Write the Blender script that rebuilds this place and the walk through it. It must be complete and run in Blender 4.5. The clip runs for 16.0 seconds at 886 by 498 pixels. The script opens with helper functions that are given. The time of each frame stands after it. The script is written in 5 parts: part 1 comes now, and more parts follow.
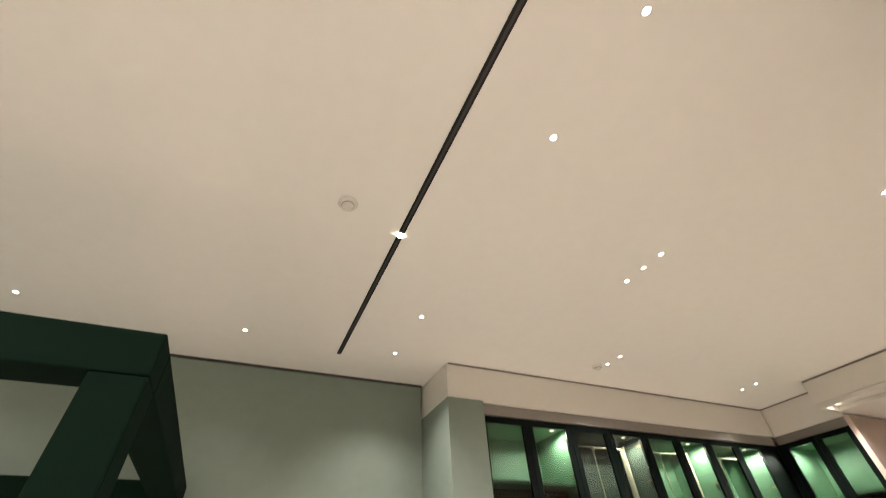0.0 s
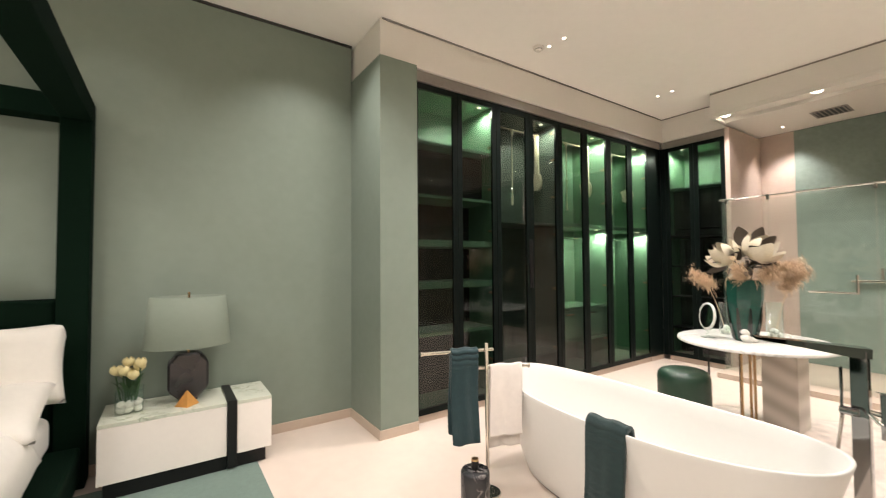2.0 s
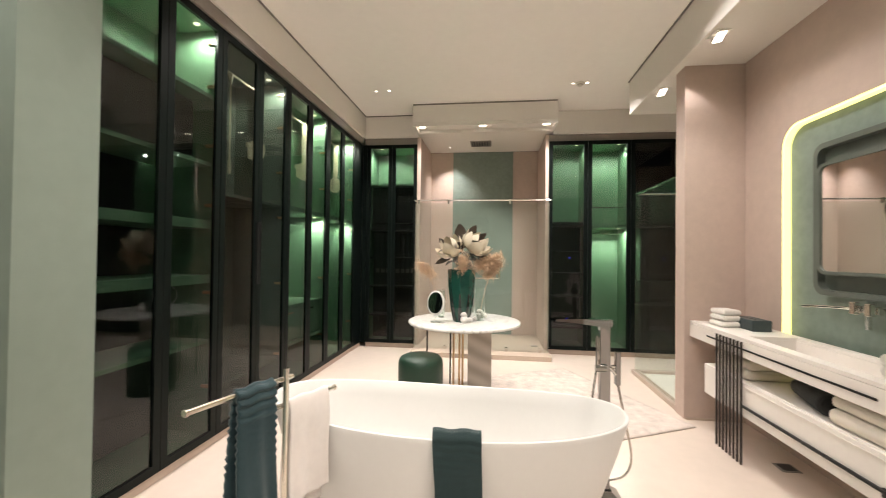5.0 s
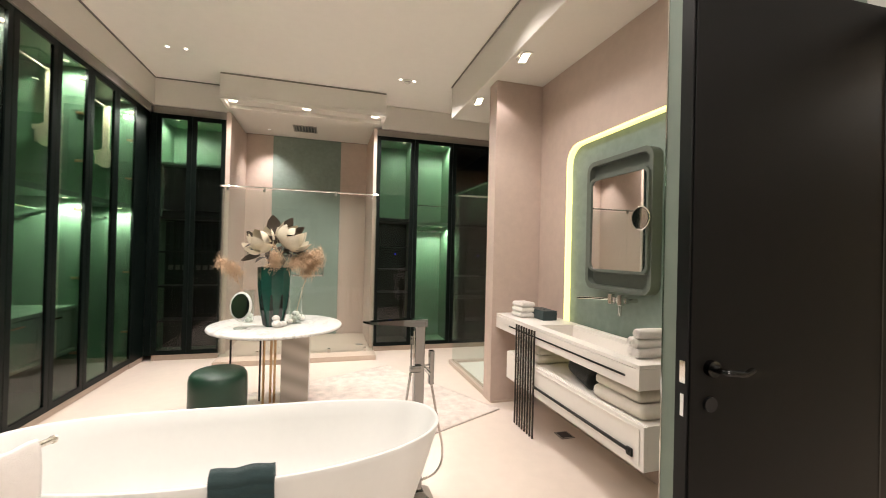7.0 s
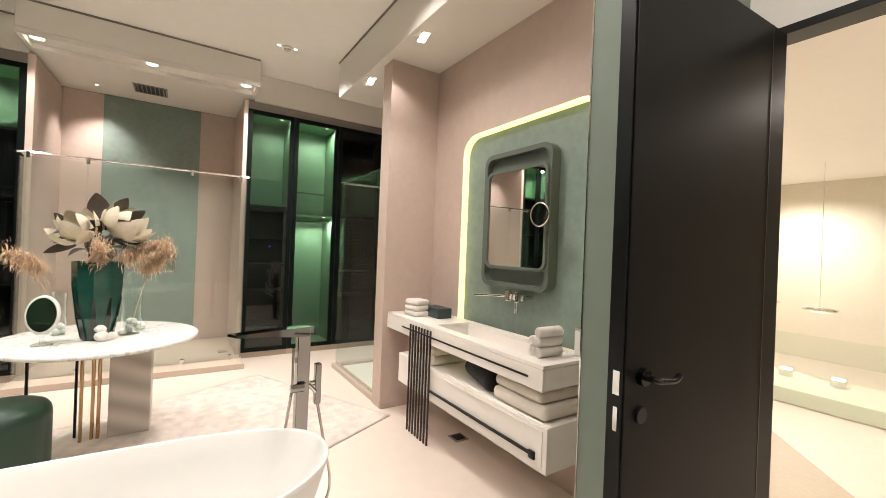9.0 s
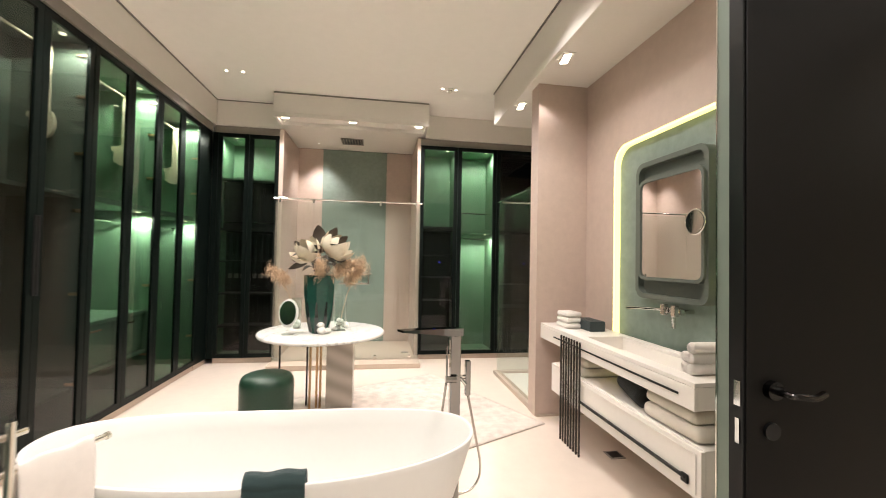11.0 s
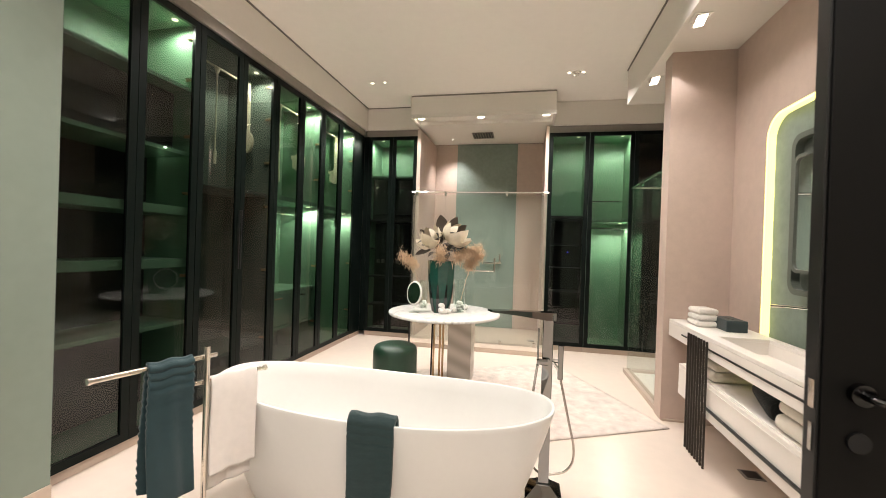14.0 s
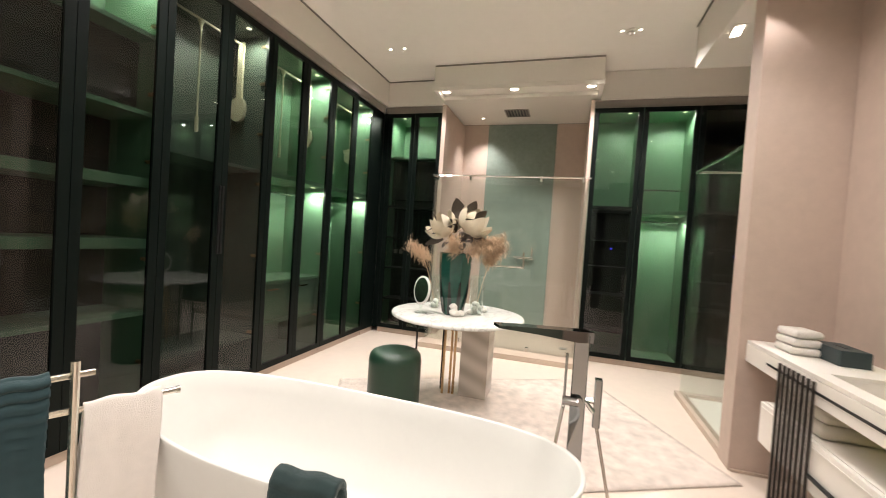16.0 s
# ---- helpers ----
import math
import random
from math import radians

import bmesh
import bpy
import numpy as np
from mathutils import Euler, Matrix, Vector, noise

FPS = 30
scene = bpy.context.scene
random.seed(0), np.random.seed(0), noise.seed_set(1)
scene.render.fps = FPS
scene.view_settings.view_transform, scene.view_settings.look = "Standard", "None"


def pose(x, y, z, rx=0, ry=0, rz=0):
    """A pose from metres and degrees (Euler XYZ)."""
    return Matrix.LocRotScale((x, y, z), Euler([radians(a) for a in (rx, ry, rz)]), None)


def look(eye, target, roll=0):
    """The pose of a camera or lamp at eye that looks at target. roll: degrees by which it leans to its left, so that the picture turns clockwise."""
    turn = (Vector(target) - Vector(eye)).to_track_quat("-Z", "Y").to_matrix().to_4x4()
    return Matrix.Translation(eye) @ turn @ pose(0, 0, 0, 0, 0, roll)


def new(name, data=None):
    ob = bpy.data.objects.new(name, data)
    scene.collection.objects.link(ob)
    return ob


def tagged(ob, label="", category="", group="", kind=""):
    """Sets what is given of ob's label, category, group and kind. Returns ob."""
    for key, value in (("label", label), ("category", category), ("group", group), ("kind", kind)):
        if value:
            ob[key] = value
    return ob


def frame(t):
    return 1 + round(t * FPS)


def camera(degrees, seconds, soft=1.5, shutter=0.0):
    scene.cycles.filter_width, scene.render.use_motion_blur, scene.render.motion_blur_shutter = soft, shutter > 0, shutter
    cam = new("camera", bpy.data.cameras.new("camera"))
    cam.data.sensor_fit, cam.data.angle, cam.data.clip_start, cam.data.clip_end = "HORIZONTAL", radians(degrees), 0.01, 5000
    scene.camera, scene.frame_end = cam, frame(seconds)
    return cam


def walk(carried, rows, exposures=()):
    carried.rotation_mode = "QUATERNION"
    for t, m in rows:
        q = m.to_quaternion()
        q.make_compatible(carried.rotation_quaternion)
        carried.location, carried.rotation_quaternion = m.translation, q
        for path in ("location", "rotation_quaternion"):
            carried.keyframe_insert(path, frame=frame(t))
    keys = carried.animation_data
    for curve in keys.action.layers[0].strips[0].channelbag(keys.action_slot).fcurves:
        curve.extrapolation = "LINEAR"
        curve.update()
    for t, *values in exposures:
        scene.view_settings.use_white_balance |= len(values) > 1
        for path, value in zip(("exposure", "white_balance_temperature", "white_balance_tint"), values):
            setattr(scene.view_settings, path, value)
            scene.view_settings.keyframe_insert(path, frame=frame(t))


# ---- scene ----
cam = camera(95.2, 16.0, soft=0.8, shutter=0.35)
PATH = [
    (0, (0.111, -0.086, 1.856), (0.776, 1.27, 3.167), -3.6),
    (0.5, (0.124, -0.025, 1.819), (0.824, 1.507, 2.898), -2.3),
    (1, (0.145, 0.032, 1.693), (0.951, 1.739, 2.353), -0.5),
    (1.5, (0.168, 0.085, 1.528), (1.122, 1.817, 1.829), -0.4),
    (2, (0.205, 0.119, 1.477), (1.332, 1.77, 1.541), -0.4),
    (2.5, (0.144, 0.287, 1.456), (1.483, 1.772, 1.411), -0.4),
    (3, (0.065, 0.508, 1.454), (1.582, 1.809, 1.386), -0.1),
    (3.5, (0.155, 0.757, 1.436), (1.837, 1.837, 1.395), 0.1),
    (4, (0.224, 0.986, 1.459), (2.071, 1.753, 1.442), 0.6),
    (4.5, (0.249, 1.206, 1.456), (2.187, 1.699, 1.469), 0.7),
    (5, (0.256, 1.253, 1.455), (2.24, 1.502, 1.482), 0.7),
    (5.2, (0.26, 1.252, 1.466), (2.255, 1.392, 1.489), 1.0),
    (7.5, (0.548, 1.094, 1.479), (2.42, 0.391, 1.492), 1.7),
    (8, (0.67, 1.074, 1.461), (2.472, 0.206, 1.462), 2.3),
    (8.2, (0.724, 1.105, 1.485), (2.487, 0.161, 1.472), 2.4),
    (9.2, (0.775, 1.10, 1.482), (2.452, 0.011, 1.485), 2.2),
    (10.3, (0.637, 1.041, 1.474), (2.545, 0.441, 1.528), 1.0),
    (10.5, (0.6, 1.04, 1.475), (2.532, 0.526, 1.53), 1.1),
    (11, (0.474, 1.041, 1.477), (2.448, 0.726, 1.527), 1.1),
    (11.5, (0.29, 1.022, 1.473), (2.285, 0.897, 1.506), 1.0),
    (12, (0.199, 0.991, 1.459), (2.198, 1.036, 1.487), 0.8),
    (12.5, (0.145, 0.866, 1.455), (2.136, 1.058, 1.47), 0.7),
    (13, (0.095, 0.73, 1.443), (2.07, 1.044, 1.452), 1.0),
    (13.5, (0.127, 0.693, 1.435), (2.088, 1.082, 1.428), 1.4),
    (14, (0.323, 0.727, 1.443), (2.282, 1.131, 1.434), 1.9),
    (14.5, (0.449, 0.768, 1.445), (2.411, 1.153, 1.425), 2.3),
    (15, (0.515, 0.79, 1.435), (2.476, 1.181, 1.399), 2.5),
    (15.5, (0.744, 0.729, 1.424), (2.704, 1.123, 1.375), 2.9),
    (16, (1.028, 0.677, 1.422), (2.941, 1.256, 1.369), 3.8),
]
# the clip's camera opens and closes its exposure slightly on the way
EXPOSURES = [(0, 0.04), (0.5, 0.10), (1, 0.02), (2, 0.14), (3, -0.04), (3.5, -0.10), (4.5, -0.02), (7.5, 0.02), (10.5, 0.12), (12.5, 0.14), (14.5, 0.0), (16, -0.03)]
walk(cam, [(t, look(eye, target, roll)) for t, eye, target, roll in PATH], EXPOSURES)

# ---- lights ----
world = bpy.data.worlds.new("night")
world.use_nodes = True
world.node_tree.nodes["Background"].inputs[0].default_value = (0.01, 0.01, 0.012, 1)
scene.world = world
WARM = (1.0, 0.93, 0.89)
CEIL = 3.615


def spot_lamp(x, y, z, watts, degrees=120, color=WARM, radius=0.04, aim=(0, 0, -1), blend=0.9):
    d = bpy.data.lights.new("spot_lamp", "SPOT")
    d.energy, d.color, d.spot_size, d.spot_blend, d.shadow_soft_size = watts, color, radians(degrees), blend, radius
    ob = new("spot_lamp", d)
    ob.matrix_world = look((x, y, z), (x + aim[0], y + aim[1] + 1e-4, z + aim[2]))
    return ob


def small_lamp(x, y, z, watts, color=WARM, radius=0.03):
    d = bpy.data.lights.new("led_lamp", "POINT")
    d.energy, d.color, d.shadow_soft_size = watts, color, radius
    ob = new("led_lamp", d)
    ob.location = (x, y, z)
    return ob


# ceiling downlights: place, and how strong; the last row is added fill
DOWNLIGHTS_AND_FILL = [
    (1.18, 3.25, 92), (1.18, 2.57, 118), (1.185, 0.74, 60), (1.185, 0.10, 30), (-0.115, 3.24, 22), (-1.6, 3.2, 34),
    (2.46, 1.58, 36), (2.46, 1.41, 36), (2.46, 1.245, 36), (3.33, 2.61, 140), (3.325, 2.79, 110),
    (5.456, 2.65, 130), (5.46, 2.83, 95), (5.45, 0.12, 130), (5.45, 0.29, 130), (3.33, 0.12, 70), (3.33, 0.29, 70),
    # added out of view, so that their bounce brightens the ceiling
    (-1.6, 0.3, 190), (-3.2, 0.3, 225), (-3.2, 1.7, 225), (-3.2, 3.2, 130), (-0.4, -0.4, 118),
]
for dx, dy, dw in DOWNLIGHTS_AND_FILL:
    spot_lamp(dx, dy, CEIL - 0.03, dw * (0.82 if dx < 3 else 1.12), 112 if dy > 2.4 else 162 if dx < 3 else 132, blend=0.9 if dy > 2.4 or dx > 3 else 0.75)
# wall washers in the bulkhead soffit over the vanity, and the shower's canopy
for sx in (2.55, 3.62, 4.70):
    spot_lamp(sx, -0.47, 3.185, 44, 96, aim=(0.42, 0.26, -0.86), blend=0.22, radius=0.02)
for sy in (2.32, 1.43, 0.52):
    spot_lamp(6.14, sy, 3.27, 46, 110, aim=(0.1, 0, -1))
spot_lamp(7.15, 2.02, 3.27, 90, 90, aim=(0.12, 0, -1))
# extra lamp added over the glass bay, without a fixture
spot_lamp(5.0, -1.2, CEIL - 0.03, 40, 110)
# hall behind the door
spot_lamp(1.2, -2.6, 2.71, 190, 160, color=(1.0, 0.95, 0.86))
spot_lamp(2.6, -3.2, 2.71, 190, 160, color=(1.0, 0.95, 0.86))
spot_lamp(3.0, -6.3, 2.71, 210, 150, color=(1.0, 0.95, 0.86))

# ---- materials ----


def mat(name, color, rough=0.6, metal=0.0, vary=0.08, scale=6.0, bump=0.0, bscale=120.0, coat=0.0, sheen=0.0):
    """A plain surface with two scales of mottling and a fine relief."""
    m = bpy.data.materials.new(name)
    m.use_nodes = True
    nt = m.node_tree
    b = nt.nodes["Principled BSDF"]
    b.inputs["Roughness"].default_value, b.inputs["Metallic"].default_value = rough, metal
    b.inputs["Coat Weight"].default_value, b.inputs["Sheen Weight"].default_value = coat, sheen
    co = nt.nodes.new("ShaderNodeTexCoord")
    n1, n2 = nt.nodes.new("ShaderNodeTexNoise"), nt.nodes.new("ShaderNodeTexNoise")
    n1.inputs["Scale"].default_value, n1.inputs["Detail"].default_value = scale * 0.35, 3
    n2.inputs["Scale"].default_value, n2.inputs["Detail"].default_value = scale * 5, 4
    mix = nt.nodes.new("ShaderNodeMath")
    mix.operation = "ADD"
    ramp = nt.nodes.new("ShaderNodeMapRange")
    ramp.inputs["From Min"].default_value, ramp.inputs["From Max"].default_value = 0.6, 1.4
    ramp.inputs["To Min"].default_value, ramp.inputs["To Max"].default_value = 1 - vary, 1 + vary
    mul = nt.nodes.new("ShaderNodeVectorMath")
    mul.operation = "SCALE"
    mul.inputs[0].default_value = color[:3]
    for n in (n1, n2):
        nt.links.new(co.outputs["Object"], n.inputs["Vector"])
    nt.links.new(n1.outputs["Fac"], mix.inputs[0])
    nt.links.new(n2.outputs["Fac"], mix.inputs[1])
    nt.links.new(mix.outputs[0], ramp.inputs["Value"])
    nt.links.new(ramp.outputs["Result"], mul.inputs["Scale"])
    nt.links.new(mul.outputs["Vector"], b.inputs["Base Color"])
    if rough > 0.02:
        rr = nt.nodes.new("ShaderNodeMapRange")
        rr.inputs["To Min"].default_value, rr.inputs["To Max"].default_value = rough * 0.85, min(1, rough * 1.15)
        nt.links.new(n1.outputs["Fac"], rr.inputs["Value"])
        nt.links.new(rr.outputs["Result"], b.inputs["Roughness"])
    if bump:
        n3, bp = nt.nodes.new("ShaderNodeTexNoise"), nt.nodes.new("ShaderNodeBump")
        n3.inputs["Scale"].default_value, n3.inputs["Detail"].default_value = bscale, 3
        bp.inputs["Strength"].default_value, bp.inputs["Distance"].default_value = bump, 0.01
        nt.links.new(co.outputs["Object"], n3.inputs["Vector"])
        nt.links.new(n3.outputs["Fac"], bp.inputs["Height"])
        nt.links.new(bp.outputs["Normal"], b.inputs["Normal"])
    return m


def marble(name, base, vein, scale=3.0, rough=0.2, lo=0.44, hi=0.52, stretch=(1, 1, 1)):
    m = bpy.data.materials.new(name)
    m.use_nodes = True
    nt = m.node_tree
    b = nt.nodes["Principled BSDF"]
    b.inputs["Roughness"].default_value = rough
    co, mp = nt.nodes.new("ShaderNodeTexCoord"), nt.nodes.new("ShaderNodeMapping")
    mp.inputs["Scale"].default_value, mp.inputs["Rotation"].default_value = stretch, (0.2, 0.3, 0.6)
    n1, n2 = nt.nodes.new("ShaderNodeTexNoise"), nt.nodes.new("ShaderNodeTexNoise")
    n1.inputs["Scale"].default_value, n1.inputs["Detail"].default_value, n1.inputs["Distortion"].default_value = scale, 6, 1.6
    n2.inputs["Scale"].default_value, n2.inputs["Detail"].default_value = scale * 0.6, 4
    sub, ab, ramp = nt.nodes.new("ShaderNodeMath"), nt.nodes.new("ShaderNodeMath"), nt.nodes.new("ShaderNodeMapRange")
    sub.operation, sub.inputs[1].default_value, ab.operation = "SUBTRACT", 0.5, "ABSOLUTE"
    ramp.inputs["From Min"].default_value, ramp.inputs["From Max"].default_value = 0.0, 0.05
    ramp.inputs["To Min"].default_value, ramp.inputs["To Max"].default_value = 1, 0
    patch = nt.nodes.new("ShaderNodeMapRange")
    patch.inputs["From Min"].default_value, patch.inputs["From Max"].default_value = lo, hi + 0.15
    mulf, mixc = nt.nodes.new("ShaderNodeMath"), nt.nodes.new("ShaderNodeMix")
    mulf.operation, mixc.data_type = "MULTIPLY", "RGBA"
    mixc.inputs[6].default_value, mixc.inputs[7].default_value = (*base, 1), (*vein, 1)
    L = nt.links.new
    L(co.outputs["Object"], mp.inputs["Vector"])
    L(mp.outputs["Vector"], n1.inputs["Vector"]), L(mp.outputs["Vector"], n2.inputs["Vector"])
    L(n1.outputs["Fac"], sub.inputs[0]), L(sub.outputs[0], ab.inputs[0]), L(ab.outputs[0], ramp.inputs["Value"])
    L(n2.outputs["Fac"], patch.inputs["Value"]), L(ramp.outputs["Result"], mulf.inputs[0]), L(patch.outputs["Result"], mulf.inputs[1])
    L(mulf.outputs[0], mixc.inputs[0]), L(mixc.outputs[2], b.inputs["Base Color"])
    return m


def stripes(name, c0, c1, scale=1.9):
    """Polished stone with soft slanting bands."""
    m = bpy.data.materials.new(name)
    m.use_nodes = True
    nt = m.node_tree
    b = nt.nodes["Principled BSDF"]
    b.inputs["Roughness"].default_value = 0.3
    co, mp, wv, mixc = (nt.nodes.new("ShaderNode" + k) for k in ("TexCoord", "Mapping", "TexWave", "Mix"))
    mp.inputs["Rotation"].default_value = (radians(-24), 0, 0)
    wv.bands_direction = "Z"
    wv.inputs["Scale"].default_value, wv.inputs["Distortion"].default_value, wv.inputs["Detail"].default_value, wv.inputs["Detail Scale"].default_value = scale, 1.2, 3, 1.5
    mixc.data_type = "RGBA"
    mixc.inputs[6].default_value, mixc.inputs[7].default_value = (*c0, 1), (*c1, 1)
    L = nt.links.new
    L(co.outputs["Object"], mp.inputs["Vector"]), L(mp.outputs["Vector"], wv.inputs["Vector"]), L(wv.outputs["Fac"], mixc.inputs[0]), L(mixc.outputs[2], b.inputs["Base Color"])
    return m


def pane_glass(name, tint, gloss=1.0, ior=1.5, rough=0.0):
    """A thin pane: tinted see-through with real Fresnel gloss."""
    m = bpy.data.materials.new(name)
    m.use_nodes = True
    nt = m.node_tree
    nt.nodes.remove(nt.nodes["Principled BSDF"])
    out = nt.nodes["Material Output"]
    tr, gl, lw, mx = (nt.nodes.new("ShaderNode" + k) for k in ("BsdfTransparent", "BsdfGlossy", "LayerWeight", "MixShader"))
    tr.inputs[0].default_value = (*tint, 1)
    gl.inputs["Color"].default_value, gl.inputs["Roughness"].default_value = (gloss, gloss, gloss, 1), rough
    lw.inputs["Blend"].default_value = 0.5
    f0 = ((ior - 1) / (ior + 1)) ** 2
    pw, ma = nt.nodes.new("ShaderNodeMath"), nt.nodes.new("ShaderNodeMath")
    pw.operation, pw.inputs[1].default_value = "POWER", 5.0
    ma.operation, ma.inputs[1].default_value, ma.inputs[2].default_value = "MULTIPLY_ADD", 1 - f0, f0
    nt.links.new(lw.outputs["Facing"], pw.inputs[0]), nt.links.new(pw.outputs[0], ma.inputs[0]), nt.links.new(ma.outputs[0], mx.inputs[0])
    nt.links.new(tr.outputs[0], mx.inputs[1]), nt.links.new(gl.outputs[0], mx.inputs[2]), nt.links.new(mx.outputs[0], out.inputs["Surface"])
    return m


def glow(name, color, strength):
    m = bpy.data.materials.new(name)
    m.use_nodes = True
    b = m.node_tree.nodes["Principled BSDF"]
    b.inputs["Base Color"].default_value = (*color, 1)
    b.inputs["Emission Color"].default_value, b.inputs["Emission Strength"].default_value = (*color, 1), strength
    return m


M_GREEN = mat("sage_paint", (0.21, 0.25, 0.208), 0.6, vary=0.05, scale=2.5, bump=0.05, bscale=180)
M_PINK = mat("pink_plaster", (0.525, 0.412, 0.348), 0.6, vary=0.07, scale=3, bump=0.06, bscale=60)
M_WHITE = mat("ceiling_paint", (0.93, 0.89, 0.835), 0.7, vary=0.02, scale=2)
M_TRIMW = mat("white_trim", (0.76, 0.72, 0.66), 0.6, vary=0.02)
M_FLOOR = mat("polished_screed", (0.68, 0.575, 0.495), 0.30, vary=0.05, scale=2.0)
M_SKIRT = mat("beige_skirting", (0.50, 0.40, 0.32), 0.5, vary=0.05)
M_GAP = mat("shadow_gap", (0.05, 0.045, 0.04), 0.8)
M_GAPLINE = mat("pale_gap_shade", (0.24, 0.22, 0.20), 0.8)
M_REVEAL = mat("grey_reveal", (0.26, 0.235, 0.21), 0.8)
M_FRAME = mat("black_green_frame", (0.003, 0.0055, 0.0045), 0.4, vary=0.1)
M_CAB = mat("green_lacquer", (0.165, 0.30, 0.18), 0.5, vary=0.12, scale=4, bump=0.04)
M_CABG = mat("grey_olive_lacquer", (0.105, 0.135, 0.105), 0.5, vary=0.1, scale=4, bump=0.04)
# dark flap fronts, and the darkness of unlit compartments put into colour
M_CABD = mat("dark_panel_and_shade", (0.030, 0.028, 0.024), 0.45, vary=0.1)
M_PANE = pane_glass("smoked_glass", (0.60, 0.625, 0.615), 0.72, 1.55)
M_CLEAR = pane_glass("clear_glass", (0.94, 0.97, 0.955), 0.9, 1.45)
M_MIRROR = mat("mirror", (0.88, 0.88, 0.87), 0.02, 1.0, vary=0.0)
# plain mirror, tinted down to stand in for a dark reflection
M_MIRRORD = mat("dark_reflection_mirror", (0.34, 0.35, 0.35), 0.03, 1.0, vary=0.0)
M_CHROME = mat("chrome", (0.75, 0.73, 0.70), 0.08, 1.0, vary=0.02)
M_BLACKCHROME = mat("polished_chrome", (0.28, 0.275, 0.27), 0.05, 1.0, vary=0.02)
M_NICKEL = mat("warm_nickel", (0.72, 0.67, 0.59), 0.2, 1.0, vary=0.04)
M_BRASS = mat("brushed_brass", (0.58, 0.38, 0.20), 0.28, 1.0, vary=0.08)
M_GOLD = mat("champagne_lacquer", (0.86, 0.77, 0.55), 0.35, 0.0, vary=0.04)
M_TUB = mat("white_stone_resin", (0.70, 0.685, 0.65), 0.35, vary=0.015)
M_DOOR = mat("dark_bronze_lacquer", (0.0035, 0.0032, 0.0028), 0.42, vary=0.08, bump=0.02, bscale=400)
M_BLACK = mat("black_metal", (0.012, 0.012, 0.012), 0.35, 0.5)
M_BEDG = mat("dark_green_velvet", (0.0030, 0.010, 0.0055), 0.8, vary=0.12, scale=5, bump=0.05, bscale=200, sheen=0.0)
M_LEATHER = mat("green_leather", (0.010, 0.036, 0.020), 0.38, vary=0.12, scale=6, bump=0.12, bscale=160)
M_LINEN = mat("white_linen", (0.78, 0.74, 0.68), 0.85, vary=0.03, bump=0.15, bscale=300, sheen=0.2)
M_TERRYW = mat("white_terry", (0.80, 0.74, 0.69), 0.95, vary=0.05, bump=0.5, bscale=380, sheen=0.3)
M_TERRYG = mat("teal_terry", (0.012, 0.031, 0.031), 0.95, vary=0.15, bump=0.5, bscale=380, sheen=0.15)
M_TERRYR = mat("teal_ribbed_terry", (0.017, 0.044, 0.050), 0.95, vary=0.15, bump=0.4, bscale=380, sheen=0.15)
M_TERRYC = mat("cream_terry", (0.74, 0.665, 0.57), 0.95, vary=0.05, bump=0.5, bscale=380, sheen=0.3)
M_TERRYB = mat("black_terry", (0.012, 0.014, 0.013), 0.95, vary=0.1, bump=0.5, bscale=380, sheen=0.1)
M_VANITY = mat("cream_lacquer", (0.80, 0.745, 0.69), 0.35, vary=0.02)
M_PANELG = mat("sage_plaster_panel", (0.20, 0.25, 0.215), 0.5, vary=0.16, scale=4, bump=0.06, bscale=40)
M_FRAMEG = mat("grey_green_leather", (0.10, 0.115, 0.095), 0.5, vary=0.1, scale=6, bump=0.08, bscale=120)
# strip light, with the lit niche edge included as glow
M_LED = glow("led_strip_and_lit_edge", (1.0, 0.94, 0.38), 1.35)
M_BULB = glow("lamp_lens", (1.0, 0.90, 0.74), 14.0)
M_PUCK = glow("cabinet_led", (1.0, 0.88, 0.62), 4.0)
M_BLUE = glow("blue_pilot_light", (0.02, 0.03, 1.0), 0.5)
M_MARBLE = marble("white_marble", (0.72, 0.70, 0.66), (0.36, 0.35, 0.33), 4.0, 0.18, stretch=(1, 3, 1))
M_MARBLEG = stripes("striped_marble", (0.60, 0.54, 0.48), (0.40, 0.345, 0.29))
M_MARBLEB = marble("black_marble", (0.022, 0.022, 0.025), (0.40, 0.38, 0.36), 9.0, 0.25)
M_MARBLEV = marble("pale_green_marble", (0.60, 0.62, 0.52), (0.25, 0.30, 0.20), 5.0, 0.2)
M_RUG = mat("pink_rug", (0.66, 0.56, 0.495), 0.95, vary=0.36, scale=2.0, bump=0.6, bscale=220, sheen=0.2)
M_RUGG = mat("sage_rug", (0.16, 0.22, 0.19), 0.95, vary=0.1, bump=0.4, bscale=300)
M_SHADE = mat("sage_lampshade", (0.185, 0.215, 0.17), 0.8, vary=0.04, bump=0.1, bscale=300)
M_SLAT = mat("bronze_slat", (0.050, 0.042, 0.036), 0.4, 0.4, vary=0.1)
M_SMOKEG = mat("dark_grey_felt", (0.055, 0.060, 0.058), 0.8, vary=0.15)
M_SMOKE = mat("smoked_crystal", (0.022, 0.018, 0.020), 0.28, vary=0.3, scale=12, coat=0.5)
M_AMBER = mat("amber_wood", (0.50, 0.24, 0.06), 0.4, vary=0.15, scale=10)
M_STONE = mat("white_stone", (0.72, 0.69, 0.64), 0.5, vary=0.1, scale=12, bump=0.2, bscale=50)
M_PETAL = mat("cream_petal", (0.62, 0.55, 0.42), 0.6, vary=0.1, scale=12, bump=0.05)
